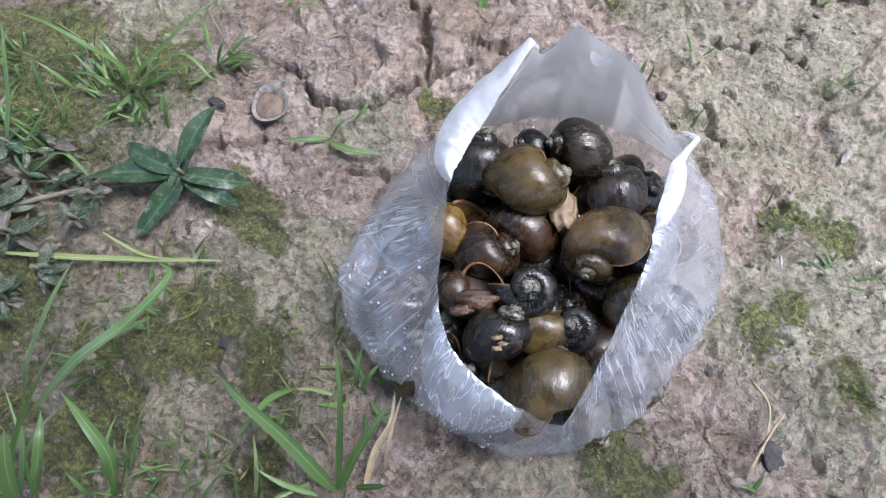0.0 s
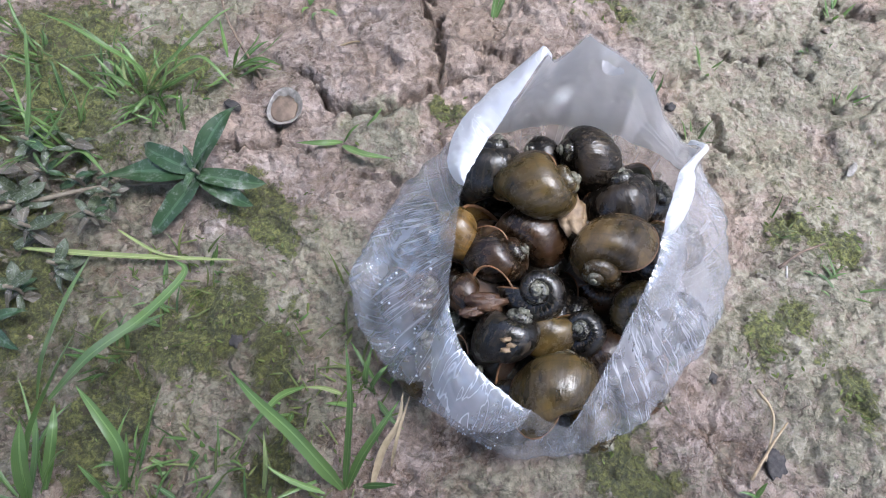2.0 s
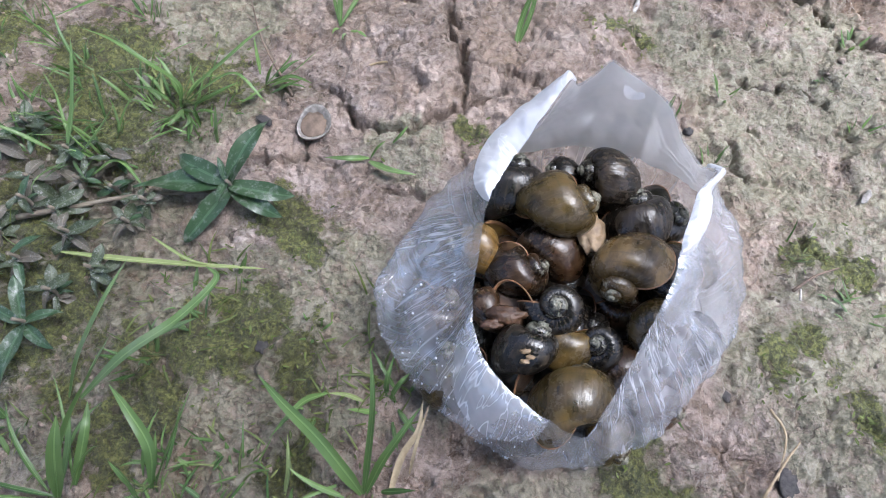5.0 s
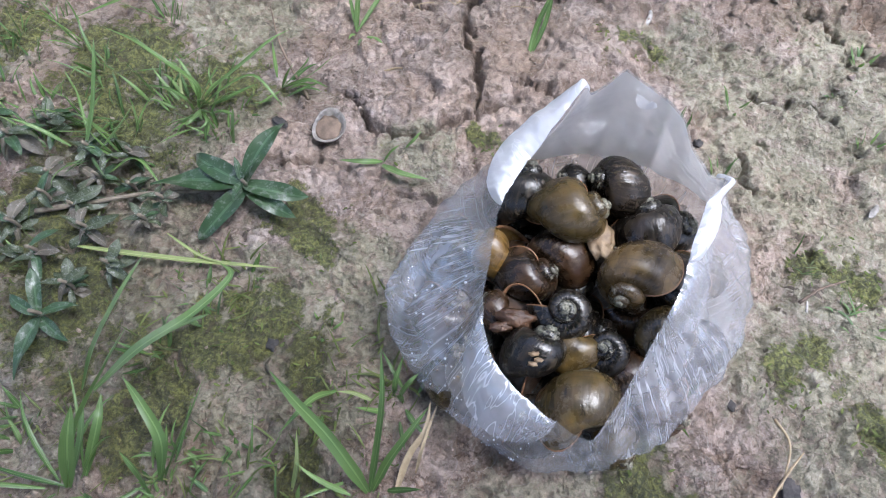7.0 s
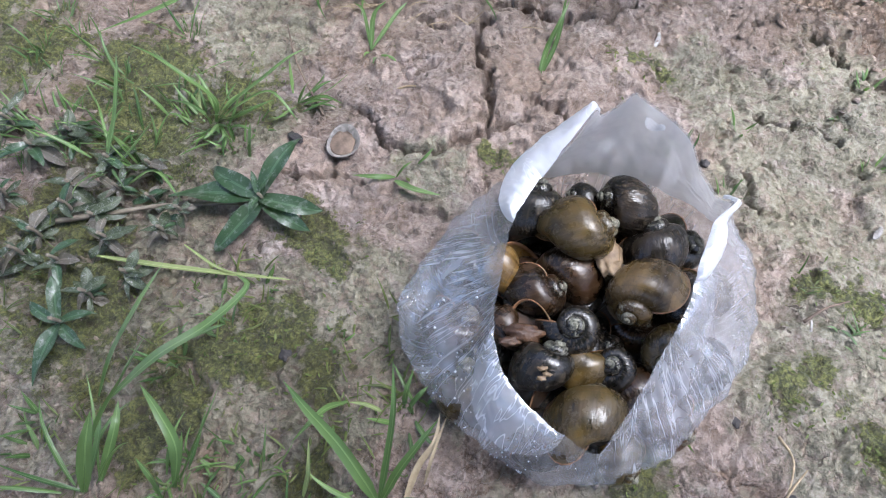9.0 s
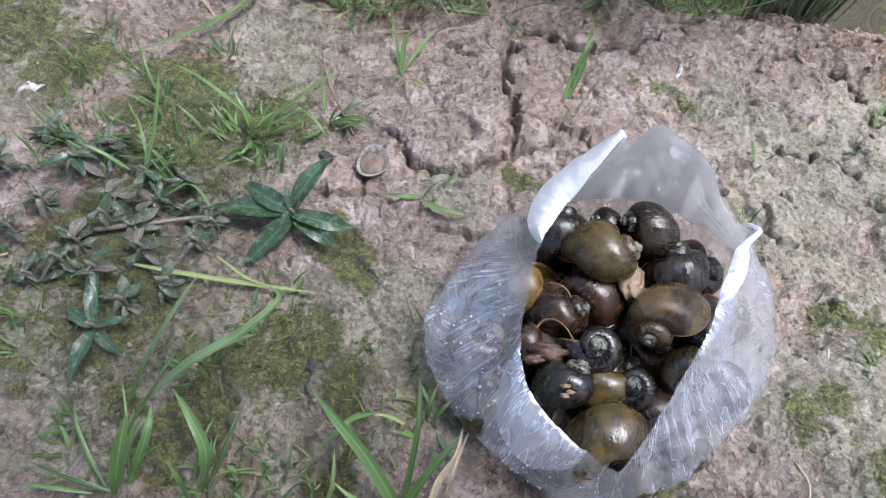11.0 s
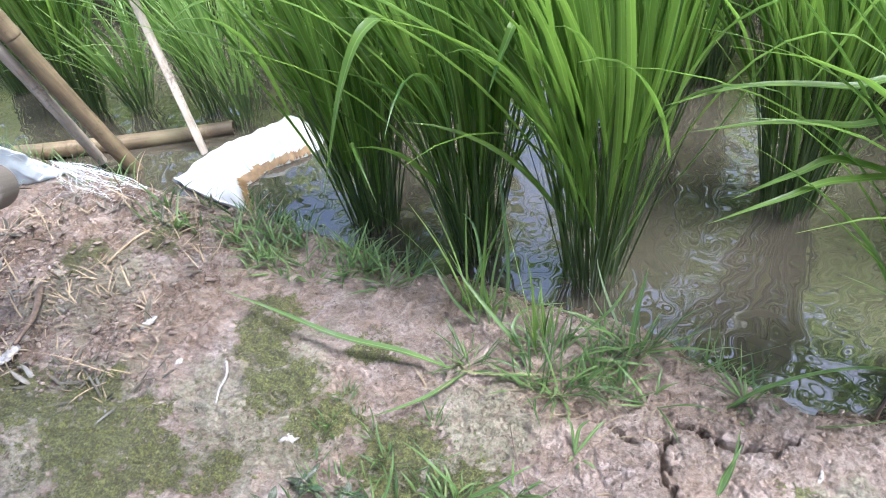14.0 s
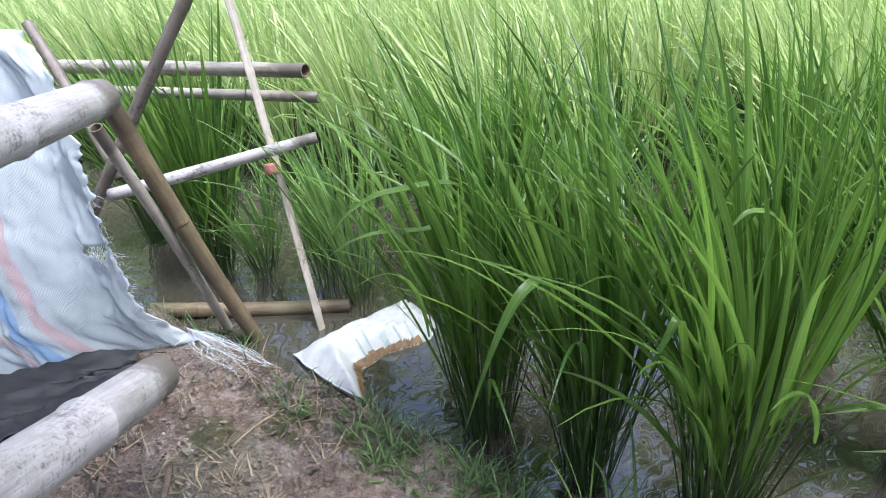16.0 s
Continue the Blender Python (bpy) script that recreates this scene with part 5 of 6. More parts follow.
TUFT_BANK = [
    (0.006, [(-0.222, 0.324, 0), (-0.3, 0.3, 0.01), (-0.348, 0.296, 0.012)]),
    (0.013, [(-0.348, 0.296, 0.014), (-0.411, 0.299, 0.028), (-0.499, 0.303, 0.034), (-0.594, 0.328, 0.034), (-0.722, 0.368, 0.022)]),
    (0.009, [(-0.328, 0.301, 0.008), (-0.368, 0.249, 0.010), (-0.423, 0.208, 0.010)]),
    (0.01, [(-0.237, 0.327, 0), (-0.209, 0.328, 0.05), (-0.167, 0.343, 0.1), (-0.146, 0.38, 0.12)]),
    (0.011, [(-0.139, 0.359, 0.01), (-0.137, 0.384, 0.06), (-0.129, 0.425, 0.1)]),
    (0.008, [(-0.261, 0.344, 0), (-0.326, 0.373, 0.06), (-0.364, 0.398, 0.09)]),
    (0.007, [(-0.321, 0.389, 0), (-0.33, 0.406, 0.06), (-0.346, 0.44, 0.12), (-0.374, 0.476, 0.12)]),
    (0.008, [(-0.306, 0.39, 0), (-0.3, 0.421, 0.06), (-0.316, 0.474, 0.14), (-0.338, 0.54, 0.18)]),
    (0.006, [(-0.336, 0.387, 0), (-0.37, 0.392, 0.04), (-0.412, 0.43, 0.08)]),
    (0.006, [(-0.223, 0.329, 0), (-0.178, 0.343, 0.03), (-0.107, 0.377, 0.02)]),
    (0.006, [(-0.25, 0.326, 0), (-0.283, 0.36, 0.03), (-0.267, 0.393, 0.04), (-0.222, 0.421, 0.03)]),
    (0.008, [(-0.212, 0.35, 0), (-0.171, 0.34, 0.02), (-0.105, 0.352, 0.01)]),
]
REACHING = [
    (0.009, [(-0.034, 0.309, 0), (0.002, 0.315, 0.04), (0.056, 0.332, 0.06), (0.113, 0.35, 0.06), (0.155, 0.361, 0.04)]),
    (0.007, [(0.044, 0.303, 0), (0.095, 0.301, 0.02), (0.143, 0.323, 0.02), (0.197, 0.352, 0.02)]),
    (0.005, [(-0.078, 0.348, 0), (-0.029, 0.367, 0.02), (0.042, 0.41, 0.02)]),
]
FRONT_BLADE = [
    (0.006, [(-0.041, 0.199, 0), (-0.03, 0.222, 0.02), (-0.026, 0.25, 0.05)]),
]
LYING = [
    (0.006, [(-0.354, -0.001, 0.012), (-0.31, -0.005, 0.012), (-0.265, -0.006, 0.008), (-0.237, -0.006, 0.006), (-0.21, -0.006, 0.004)]),
    (0.003, [(-0.292, 0.012, 0.012), (-0.265, -0.003, 0.01), (-0.244, -0.006, 0.006)]),
]
STRAW_BY_BAG = [
    (0.006, [(-0.121, -0.15, 0), (-0.113, -0.126, 0.012), (-0.104, -0.112, 0.02), (-0.102, -0.093, 0.02)]),
    (0.003, [(-0.109, -0.134, 0), (-0.104, -0.118, 0.02), (-0.097, -0.093, 0.02)]),
]
grass_tuft("broad fresh green grass blades rising from the mud", TUFT_MID, GRASS, 6, 1, 0.04, (4, 5))
grass_tuft("short curled grass blades beside the plastic bag", TUFT_BAG, GRASS, 5, 2, 0.03)
grass_tuft("tall bright green grass blades on mossy mud", TUFT_LEFT, GRASS, 10, 3, 0.06)
grass_tuft("low green grass tuft on mossy mud", TUFT_LOW, GRASS, 6, 4, 0.04)
grass_tuft("wiry green grass tuft spreading over the mud", TUFT_UP, GRASS, 16, 5, 0.035, (5,))
grass_tuft("small wiry grass tuft on bare mud", TUFT_UP_SMALL, GRASS, 8, 6, 0.03)
grass_tuft("three-bladed green grass sprig flat on the mud", SPRIG, GRASS)
grass_tuft("thin grass blades arching over moss", LONG_LEFT, GRASS, 8, 7, 0.05)
grass_tuft("single upright grass blade at a mud crack", TUFT_BACK, GRASS, 0, 8, 0.03, (1,))
grass_tuft("tiny green grass seedling on the mud", TUFT_SMALL, GRASS, 4, 9, 0.02)
grass_tuft("sprawling grass tuft with long blades at the water edge", TUFT_BANK, GRASS, 22, 10, 0.07, (0,), 0.05)
grass_tuft("long rice blades reaching out over the water", REACHING, GRASS, 5, 11, 0.03)
grass_tuft("single yellow green blade on cracked mud", FRONT_BLADE, GRASS)
grass_tuft("long yellowish grass blade lying flat on mud", LYING, GRASS_PALE)
grass_tuft("bent dry straw stalks beside the bag", STRAW_BY_BAG, STRAW)


def scatter_grass(name, label, area, count, high, mat, seed, width=0.004, spread=0.8, bend=1.2, per=6):
    rng = np.random.default_rng(seed)
    blocks = []
    x0, x1, y0, y1 = area
    tries = 0
    while len(blocks) < count and tries < count * 20:
        tries += 1
        x, y = rng.uniform(x0, x1), rng.uniform(y0, y1)
        if layers(np.array([[x]]), np.array([[y]]), 0.05, 2)[0, 0] < -0.1 or float(shore_gap(np.array([[x]]), np.array([[y]]))[0, 0]) < -0.01:
            continue
        blocks.append(blades(per, rng, 0.008, high * rng.uniform(0.3, 1.3), spread * rng.uniform(0.6, 1.4), width * rng.uniform(0.6, 1.2), bend, None, "", 6, True, 0.5, (x, y, floor_at(x, y) - 0.002)))
    v, f, u = join_arrays(blocks)
    thing(name, label, "grass", kind="stuff", data=mesh_from(name, v, f, mat, u))


scatter_grass("edge_grass", "low dense green grass along the water edge", (-0.78, -0.46, 0.43, 0.55), 150, 0.06, GRASS, 21, 0.0036, 1.1, 1.2, 3)
scatter_grass("edge_grass", "short green grass at the crumbling bank", (-0.36, 0.02, 0.30, 0.44), 90, 0.05, GRASS, 22, 0.003, 1.1, 1.2, 3)
scatter_grass("edge_grass", "sprawling thin grass at the bank edge", (-0.34, -0.11, 0.29, 0.42), 34, 0.095, GRASS, 30, 0.0034, 0.75, 1.5, 4)
scatter_grass("edge_grass", "tall thin yellowish grass stems at the bank edge", (-0.37, -0.20, 0.37, 0.43), 12, 0.17, RICE_PALE, 36, 0.0042, 0.35, 0.9, 3)
scatter_grass("edge_grass", "sparse grass at the feet of the bamboo", (-1.55, -1.08, 0.60, 0.72), 45, 0.07, GRASS, 23, 0.003, 0.9, 1.2, 3)
scatter_grass("mud_grass", "thin grass seedlings over mossy mud", (-0.46, -0.16, -0.17, 0.0), 36, 0.022, GRASS, 24, 0.003)
scatter_grass("mud_grass", "thin wiry grass over mossy mud", (-0.48, -0.26, 0.07, 0.26), 42, 0.035, GRASS, 25, 0.0025)
scatter_grass("mud_grass", "sparse seedlings on the bare bank", (0.05, 0.26, -0.17, 0.24), 14, 0.018, GRASS, 26, 0.0025)
scatter_grass("mud_grass", "matted thin grass threads lying on mossy mud", (-0.42, -0.12, -0.17, 0.02), 110, 0.022, SPROUT, 34, 0.0018, 1.5, 0.9, 3)
scatter_grass("dry_grass", "dead straw and root bits littering the bank", (-1.2, -0.76, 0.16, 0.62), 190, 0.055, STRAW, 27, 0.0026, 1.5, 1.0, 3)
scatter_grass("dry_grass", "dark rotting blades trodden into wet mud", (-1.25, -0.72, 0.16, 0.60), 130, 0.04, WITHERED, 37, 0.006, 1.55, 0.8, 3)
scatter_grass("dry_grass", "pale roots and dead blades at the bank tuft", (-0.42, -0.08, 0.24, 0.42), 60, 0.05, STRAW, 29, 0.0016, 1.6, 1.0, 2)
scatter_grass("edge_grass", "grass in the mud near the sack", (-1.0, -0.74, 0.50, 0.62), 26, 0.05, GRASS, 28, 0.004)


# ---- broad-leaved weeds ----
def leaf_mesh(length, width, droop, mat, name="leaf", sway=0.0, twist=0.0):
    n, m = 13, 5
    s = np.linspace(0, 1, n)
    w = width * 0.5 * np.sin(np.pi * np.clip(s * 0.95 + 0.05, 0, 1) ** 0.8) ** 0.9
    u = np.linspace(-1, 1, m)
    x = length * s[:, None] * np.cos(droop * s)[:, None] + 0 * u
    y = w[:, None] * u[None, :] + sway * s[:, None] ** 2
    z = -length * 0.5 * np.sin(droop * s ** 1.5)[:, None] + np.abs(u)[None, :] * w[:, None] * 0.35 + 0.03 * length * np.sin(s * 8 + droop * 5)[:, None] * u[None, :]
    z = z + twist * s[:, None] * w[:, None] * u[None, :]
    uv = np.stack([np.tile((u + 1) / 2, n), np.repeat(s, m)], 1)
    return mesh_from(name, np.stack([x, y, z], -1).reshape(-1, 3), grid_faces(n, m), mat, uv)


LEAF_KINDS = [leaf_mesh(1.0, 0.27, 0.4, WEED, sway=0.12, twist=0.5), leaf_mesh(1.0, 0.25, 0.7, WEED, sway=-0.14, twist=-0.6), leaf_mesh(1.0, 0.32, 0.5, WEED_DULL, sway=0.2, twist=0.8),
              leaf_mesh(1.0, 0.26, 1.0, WEED_DULL, sway=-0.2, twist=-1.0), leaf_mesh(1.0, 0.2, 0.3, WEED_DULL, sway=0.25, twist=1.2), leaf_mesh(1.0, 0.3, 0.8, WITHERED, sway=-0.1, twist=1.0)]


def weed(label, at, leaves):
    """leaves: turn, rise in degrees, length, kind, height of the leaf's foot."""
    z = floor_at(at[0], at[1])
    t = thing("weed", label, "weed", "broad-leaved weeds", at=(at[0], at[1], z))
    part("stem", tube(curve_points([(0, 0, -0.004), (0.002, 0.001, 0.012), (0.001, -0.001, 0.024)], 4), 0.0013, 6, "stem", TWIG_PALE), t)
    for turn, rise, length, kind, foot in leaves:
        ob = part("leaf", LEAF_KINDS[kind], t)
        ob.matrix_basis = pose(0, 0, foot, 0, -rise, turn) @ Matrix.Diagonal((length, length, length, 1))
    return t


weed("dark green weed with mud-splashed lance-shaped leaves", (-0.243, 0.048), [
    (70, 38, 0.064, 1, 0.016), (-14, 8, 0.050, 0, 0.016), (-34, 4, 0.046, 0, 0.013), (172, 6, 0.074, 0, 0.016), (158, 14, 0.058, 1, 0.019),
    (-122, 3, 0.058, 1, 0.012), (-100, 26, 0.022, 0, 0.02), (58, 50, 0.024, 1, 0.022), (100, 55, 0.018, 0, 0.022), (-142, 5, 0.044, 3, 0.008), (150, 2, 0.034, 5, 0.008)])
weed("green weed shoot with pale-veined leaves in moss", (-0.362, -0.052), [(100, 30, 0.035, 0, 0.012), (30, 20, 0.030, 1, 0.012), (-100, 12, 0.045, 0, 0.01), (160, 25, 0.030, 1, 0.014), (-40, 10, 0.03, 0, 0.01)])
rngw = np.random.default_rng(31)
for x, y, n, size in ((-0.355, 0.055, 8, 0.026), (-0.37, 0.08, 8, 0.03), (-0.41, 0.105, 8, 0.034), (-0.385, 0.035, 9, 0.026), (-0.30, 0.035, 6, 0.022), (-0.325, -0.015, 7, 0.024),
                      (-0.35, -0.03, 8, 0.026), (-0.405, -0.005, 8, 0.026), (-0.45, 0.015, 7, 0.028), (-0.48, 0.07, 6, 0.03), (-0.43, 0.085, 9, 0.042), (-0.39, 0.055, 9, 0.034), (-0.365, 0.03, 8, 0.030), (-0.345, 0.008, 9, 0.028), (-0.40, 0.012, 8, 0.028), (-0.33, 0.05, 7, 0.026),
                      (-0.44, 0.045, 7, 0.034), (-0.375, -0.01, 8, 0.030), (-0.46, 0.11, 6, 0.035), (-0.31, 0.02, 6, 0.024), (-0.335, 0.075, 6, 0.03), (-0.42, -0.02, 7, 0.03)):
    weed("muddy grey-green weed flattened on the bank", (x, y), [
        (360 * k / n + rngw.uniform(-25, 25), rngw.uniform(-12, 40), size * rngw.uniform(0.35, 0.95), int(rngw.integers(1, 6)), rngw.uniform(0.004, 0.02)) for k in range(n + 4)])


def scatter_leaves(label, spots, seed):
    """Tiny seedlings and torn leaf bits lying on the mud."""
    rng = np.random.default_rng(seed)
    blocks = []
    for x, y, r, n in spots:
        for _ in range(n):
            px, py = x + rng.normal(0, r), y + rng.normal(0, r)
            length = rng.uniform(0.002, 0.005)
            a = rng.uniform(0, 6.28)
            s = np.linspace(0, 1, 4)
            w = length * 0.2 * np.sin(np.pi * np.clip(s, 0.06, 0.97))
            lx, ly = px + length * s * math.cos(a), py + length * s * math.sin(a)
            z = floor_at(px, py) + 0.0015 + length * s * rng.uniform(0.0, 0.7)
            v = np.stack([np.stack([lx - w * math.sin(a), ly + w * math.cos(a), z + 0.0006], -1), np.stack([lx + w * math.sin(a), ly - w * math.cos(a), z], -1)], 1)
            blocks.append((v.reshape(-1, 3), grid_faces(4, 2), np.stack([np.tile([0.2, 0.8], 4), np.repeat(s, 2)], 1)))
    v, f, u = join_arrays(blocks)
    thing("seedlings", label, "seedlings", kind="stuff", data=mesh_from("seedlings", v, f, SPROUT, u))


scatter_leaves("tiny green seedlings and algae flecks on mud", [(x, y, r * 0.6, 16) for x, y, r in MOSS] + [(-0.35, 0.14, 0.05, 80), (-0.30, 0.16, 0.03, 40), (-0.20, -0.05, 0.06, 50)], 41)


# ---- litter on the mud ----
def rod(name, label, category, pts, r, mat, group="", taper=0.5):
    line = curve_points(pts, 5)
    me = tube(line, np.linspace(r, r * taper, len(line)), 7, name, mat)
    return thing(name, label, category, group, data=me)


rod("twig", "thin dark twig lying on the mud", "twig", [(0.137, -0.010, 0.003), (0.152, 0.0, 0.005), (0.170, 0.007, 0.004)], 0.0012, TWIG)
rod("twig", "pale fibrous stem lying among flattened weeds", "twig", [(-0.392, 0.026, 0.008), (-0.35, 0.036, 0.009), (-0.312, 0.046, 0.008), (-0.255, 0.05, 0.01)], 0.0022, TWIG_PALE)
rod("twig", "bent pale dry stalk on muddy ground", "twig", [(-0.50, -0.10, 0.004), (-0.503, -0.06, 0.01), (-0.498, -0.03, 0.012), (-0.477, -0.014, 0.008), (-0.45, 0.0, 0.006)], 0.0022, STRAW)
rod("twig", "long pale straw stalk on the bank", "twig", [(-0.955, 0.405, 0.004), (-0.94, 0.46, 0.012), (-0.92, 0.51, 0.01), (-0.895, 0.55, 0.008)], 0.0028, STRAW)
rod("twig", "dark curved stalk between grass tufts", "twig", [(-0.215, 0.14, 0.004), (-0.245, 0.19, 0.008), (-0.262, 0.235, 0.006)], 0.0012, TWIG)
rod("twig", "thin brown stalk at the mud crack", "twig", [(-0.083, 0.176, 0.004), (-0.07, 0.174, 0.006), (-0.056, 0.178, 0.004)], 0.0012, TWIG_PALE)
rod("straw_bit", "short pale straw bit on the mud", "straw", [(-0.16, 0.171, 0.004), (-0.147, 0.174, 0.006), (-0.135, 0.172, 0.004)], 0.0010, STRAW)
rod("straw_bit", "short pale straw bit on the mud", "straw", [(-0.142, 0.175, 0.004), (-0.134, 0.168, 0.005)], 0.0009, STRAW)
rod("straw_bit", "short dry straw on the mud", "straw", [(0.108, -0.089, 0.004), (0.113, -0.105, 0.007), (0.105, -0.13, 0.004)], 0.0010, STRAW)
rod("straw_bit", "tangled dry straw on the mud", "straw", [(0.095, -0.14, 0.004), (0.11, -0.12, 0.007), (0.122, -0.108, 0.004)], 0.0010, STRAW)
rod("straw_bit", "small pink straw bit on the mud", "straw", [(0.140, -0.017, 0.004), (0.142, -0.009, 0.004)], 0.0010, CHALK)
rod("straw_bit", "white curved root on the algae", "straw", [(-0.648, 0.26, 0.004), (-0.632, 0.235, 0.006), (-0.628, 0.21, 0.006), (-0.622, 0.19, 0.004)], 0.0022, CHALK)
rod("twig", "dark twig standing in the shallow water", "twig", [(0.135, 0.355, -0.05), (0.141, 0.365, -0.01), (0.15, 0.372, 0.02)], 0.0025, TWIG)
rod("twig", "dark rotten stick lying on muddy bank", "twig", [(-1.02, 0.33, 0.006), (-0.975, 0.27, 0.012), (-0.965, 0.22, 0.008)], 0.006, TWIG)


def lump(name, label, category, at, size, mat, seed, flat=0.4, squash=(1, 1)):
    rng = np.random.default_rng(seed)
    bm = bmesh.new()
    bmesh.ops.create_icosphere(bm, subdivisions=3, radius=1.0)
    off = rng.uniform(0, 50, 3)
    for v in bm.verts:
        v.co *= 1 + 0.38 * noise.fractal(v.co * 1.6 + Vector(off), 1.0, 2.0, 3)
        v.co = Vector((v.co.x * size * squash[0], v.co.y * size * squash[1], v.co.z * size * flat))
    me = bpy.data.meshes.new(name)
    bm.to_mesh(me)
    bm.free()
    me.materials.append(mat)
    me.polygons.foreach_set("use_smooth", [True] * len(me.polygons))
    ob = thing(name, label, category, at=(at[0], at[1], floor_at(at[0], at[1]) + size * flat * 0.35), data=me)
    ob.rotation_euler = (0, 0, rng.uniform(0, 6))
    return ob


lump("rotten_leaf", "black rotten leaf scrap on the mud", "leaf scrap", (-0.232, 0.114), 0.006, BLACK_BIT, 1, 0.3, (1.2, 0.6))
lump("rotten_leaf", "dark rotten leaf scrap on the mud", "leaf scrap", (-0.208, -0.058), 0.006, BLACK_BIT, 2, 0.3, (0.8, 1.1))
lump("pebble", "small dark pebble on the mud", "pebble", (0.085, 0.118), 0.0035, BLACK_BIT, 3, 0.7)
lump("rotten_leaf", "small dark leaf scrap sunk in mud", "leaf scrap", (0.087, -0.079), 0.0045, BLACK_BIT, 4, 0.15, (0.7, 1.0))
lump("rotten_leaf", "dark flattened leaf scrap on the mud", "leaf scrap", (0.115, -0.128), 0.012, BLACK_BIT, 5, 0.06, (1.0, 0.5))
lump("lime_blot", "white chalky blot on mossy mud", "blot", (-0.512, 0.168), 0.011, CHALK, 6, 0.12, (0.7, 1.2))
lump("lime_blot", "white chalky fleck on mud", "blot", (-0.795, 0.297), 0.012, CHALK, 7, 0.12, (1.1, 0.6))
lump("lime_blot", "small white fleck on mud", "blot", (-0.715, 0.247), 0.005, CHALK, 8, 0.3)
lump("lime_blot", "pale scrap of plastic on mud", "blot", (-0.965, 0.205), 0.014, CHALK, 9, 0.25, (1.3, 0.7))
lump("lime_blot", "thin white dropping on mud", "blot", (0.205, 0.066), 0.005, SHELL_GREY, 10, 0.06, (1.4, 0.5))


def empty_shell():
    """An upturned half shell: a shallow cup with a thin rim and mud inside."""
    n, m = 28, 9
    a = np.linspace(0, 2 * np.pi, n, endpoint=False)
    rows = []
    for k in np.linspace(0.05, 1, m):
        r = k * (1 + 0.12 * np.cos(a - 0.6) + 0.05 * np.cos(3 * a))
        rows.append(np.stack([0.0115 * r * np.cos(a), 0.0145 * r * np.sin(a), 0.006 * k ** 2.2 + 0 * a], 1))
    for k, dz in ((1.06, 0.006), (1.04, 0.0045), (0.8, 0.001)):
        r = k * (1 + 0.12 * np.cos(a - 0.6) + 0.05 * np.cos(3 * a))
        rows.append(np.stack([0.0115 * r * np.cos(a), 0.0145 * r * np.sin(a), dz + 0 * a], 1))
    me = mesh_from("empty_shell", np.array(rows).reshape(-1, 3), grid_faces(len(rows), n, True), SHELL_GREY)
    ob = thing("empty_shell", "empty white half shell filled with mud", "shell", at=(-0.196, 0.112, floor_at(-0.196, 0.112) + 0.001), data=me)
    ob.rotation_euler = (0.1, 0.12, -0.3)
    inner = lump("mud_fill", "brown mud inside the shell", "", (0, 0), 0.0105, TWIG, 12, 0.22)
    inner.parent = ob
    inner.location = (0.001, -0.001, 0.003)


empty_shell()
rod("white_shell_chip", "curved white shell chip on cracked mud", "shell chip", [(0.052, 0.232, 0.003), (0.056, 0.238, 0.006), (0.058, 0.245, 0.006), (0.057, 0.252, 0.003)], 0.0026, CHALK)


def clods():
    """Crumbs of mud on the crumbling edge and over the bank."""
    rng = np.random.default_rng(55)
    base = bmesh.new()
    bmesh.ops.create_icosphere(base, subdivisions=1, radius=1.0)
    bv = np.array([v.co[:] for v in base.verts])
    bf = np.array([[v.index for v in f.verts] for f in base.faces])
    base.free()
    vs, fs, off, spots = [], [], 0, []
    for i in range(3000):
        if i < 1300:
            x = rng.uniform(-1.3, 0.4)
            y = np.interp(x, [p[0] for p in SHORE], [p[1] for p in SHORE]) - abs(rng.normal(0.05, 0.05))
        elif i < 1900:
            x, y = rng.uniform(-1.15, -0.8), rng.uniform(0.15, 0.65)
        elif i < 2600:
            x, y = rng.uniform(-0.9, 0.3), rng.uniform(-0.2, 0.42)
        else:
            x, y = rng.uniform(-1.25, -0.72), rng.uniform(0.2, 0.6)
        r = rng.uniform(0.0012, 0.006) * (0.5 if 1900 <= i < 2600 else 1.0) * (1.3 if i >= 2600 else 0.8)
        q = Euler((rng.normal(0, 0.3), rng.normal(0, 0.3), rng.uniform(0, 6))).to_matrix()
        v = bv * r * rng.uniform(0.45, 1.3, (len(bv), 1)) * np.array((1.3, 0.85, 0.42))
        vs.append(v @ np.array(q).T + np.array((x, y, r * 0.2)))
        spots.append((x, y))
        fs.append(bf + off)
        off += len(bv)
    heights = ground_height(np.array([[p[0] for p in spots]]), np.array([[p[1] for p in spots]]))[0]
    for v, z in zip(vs, heights):
        v[:, 2] += z
    me = mesh_from("clods", np.vstack(vs), np.vstack(fs), MUD)
    thing("mud_clods", "crumbs of mud scattered over the bank", "mud clods", kind="stuff", data=me)


clods()


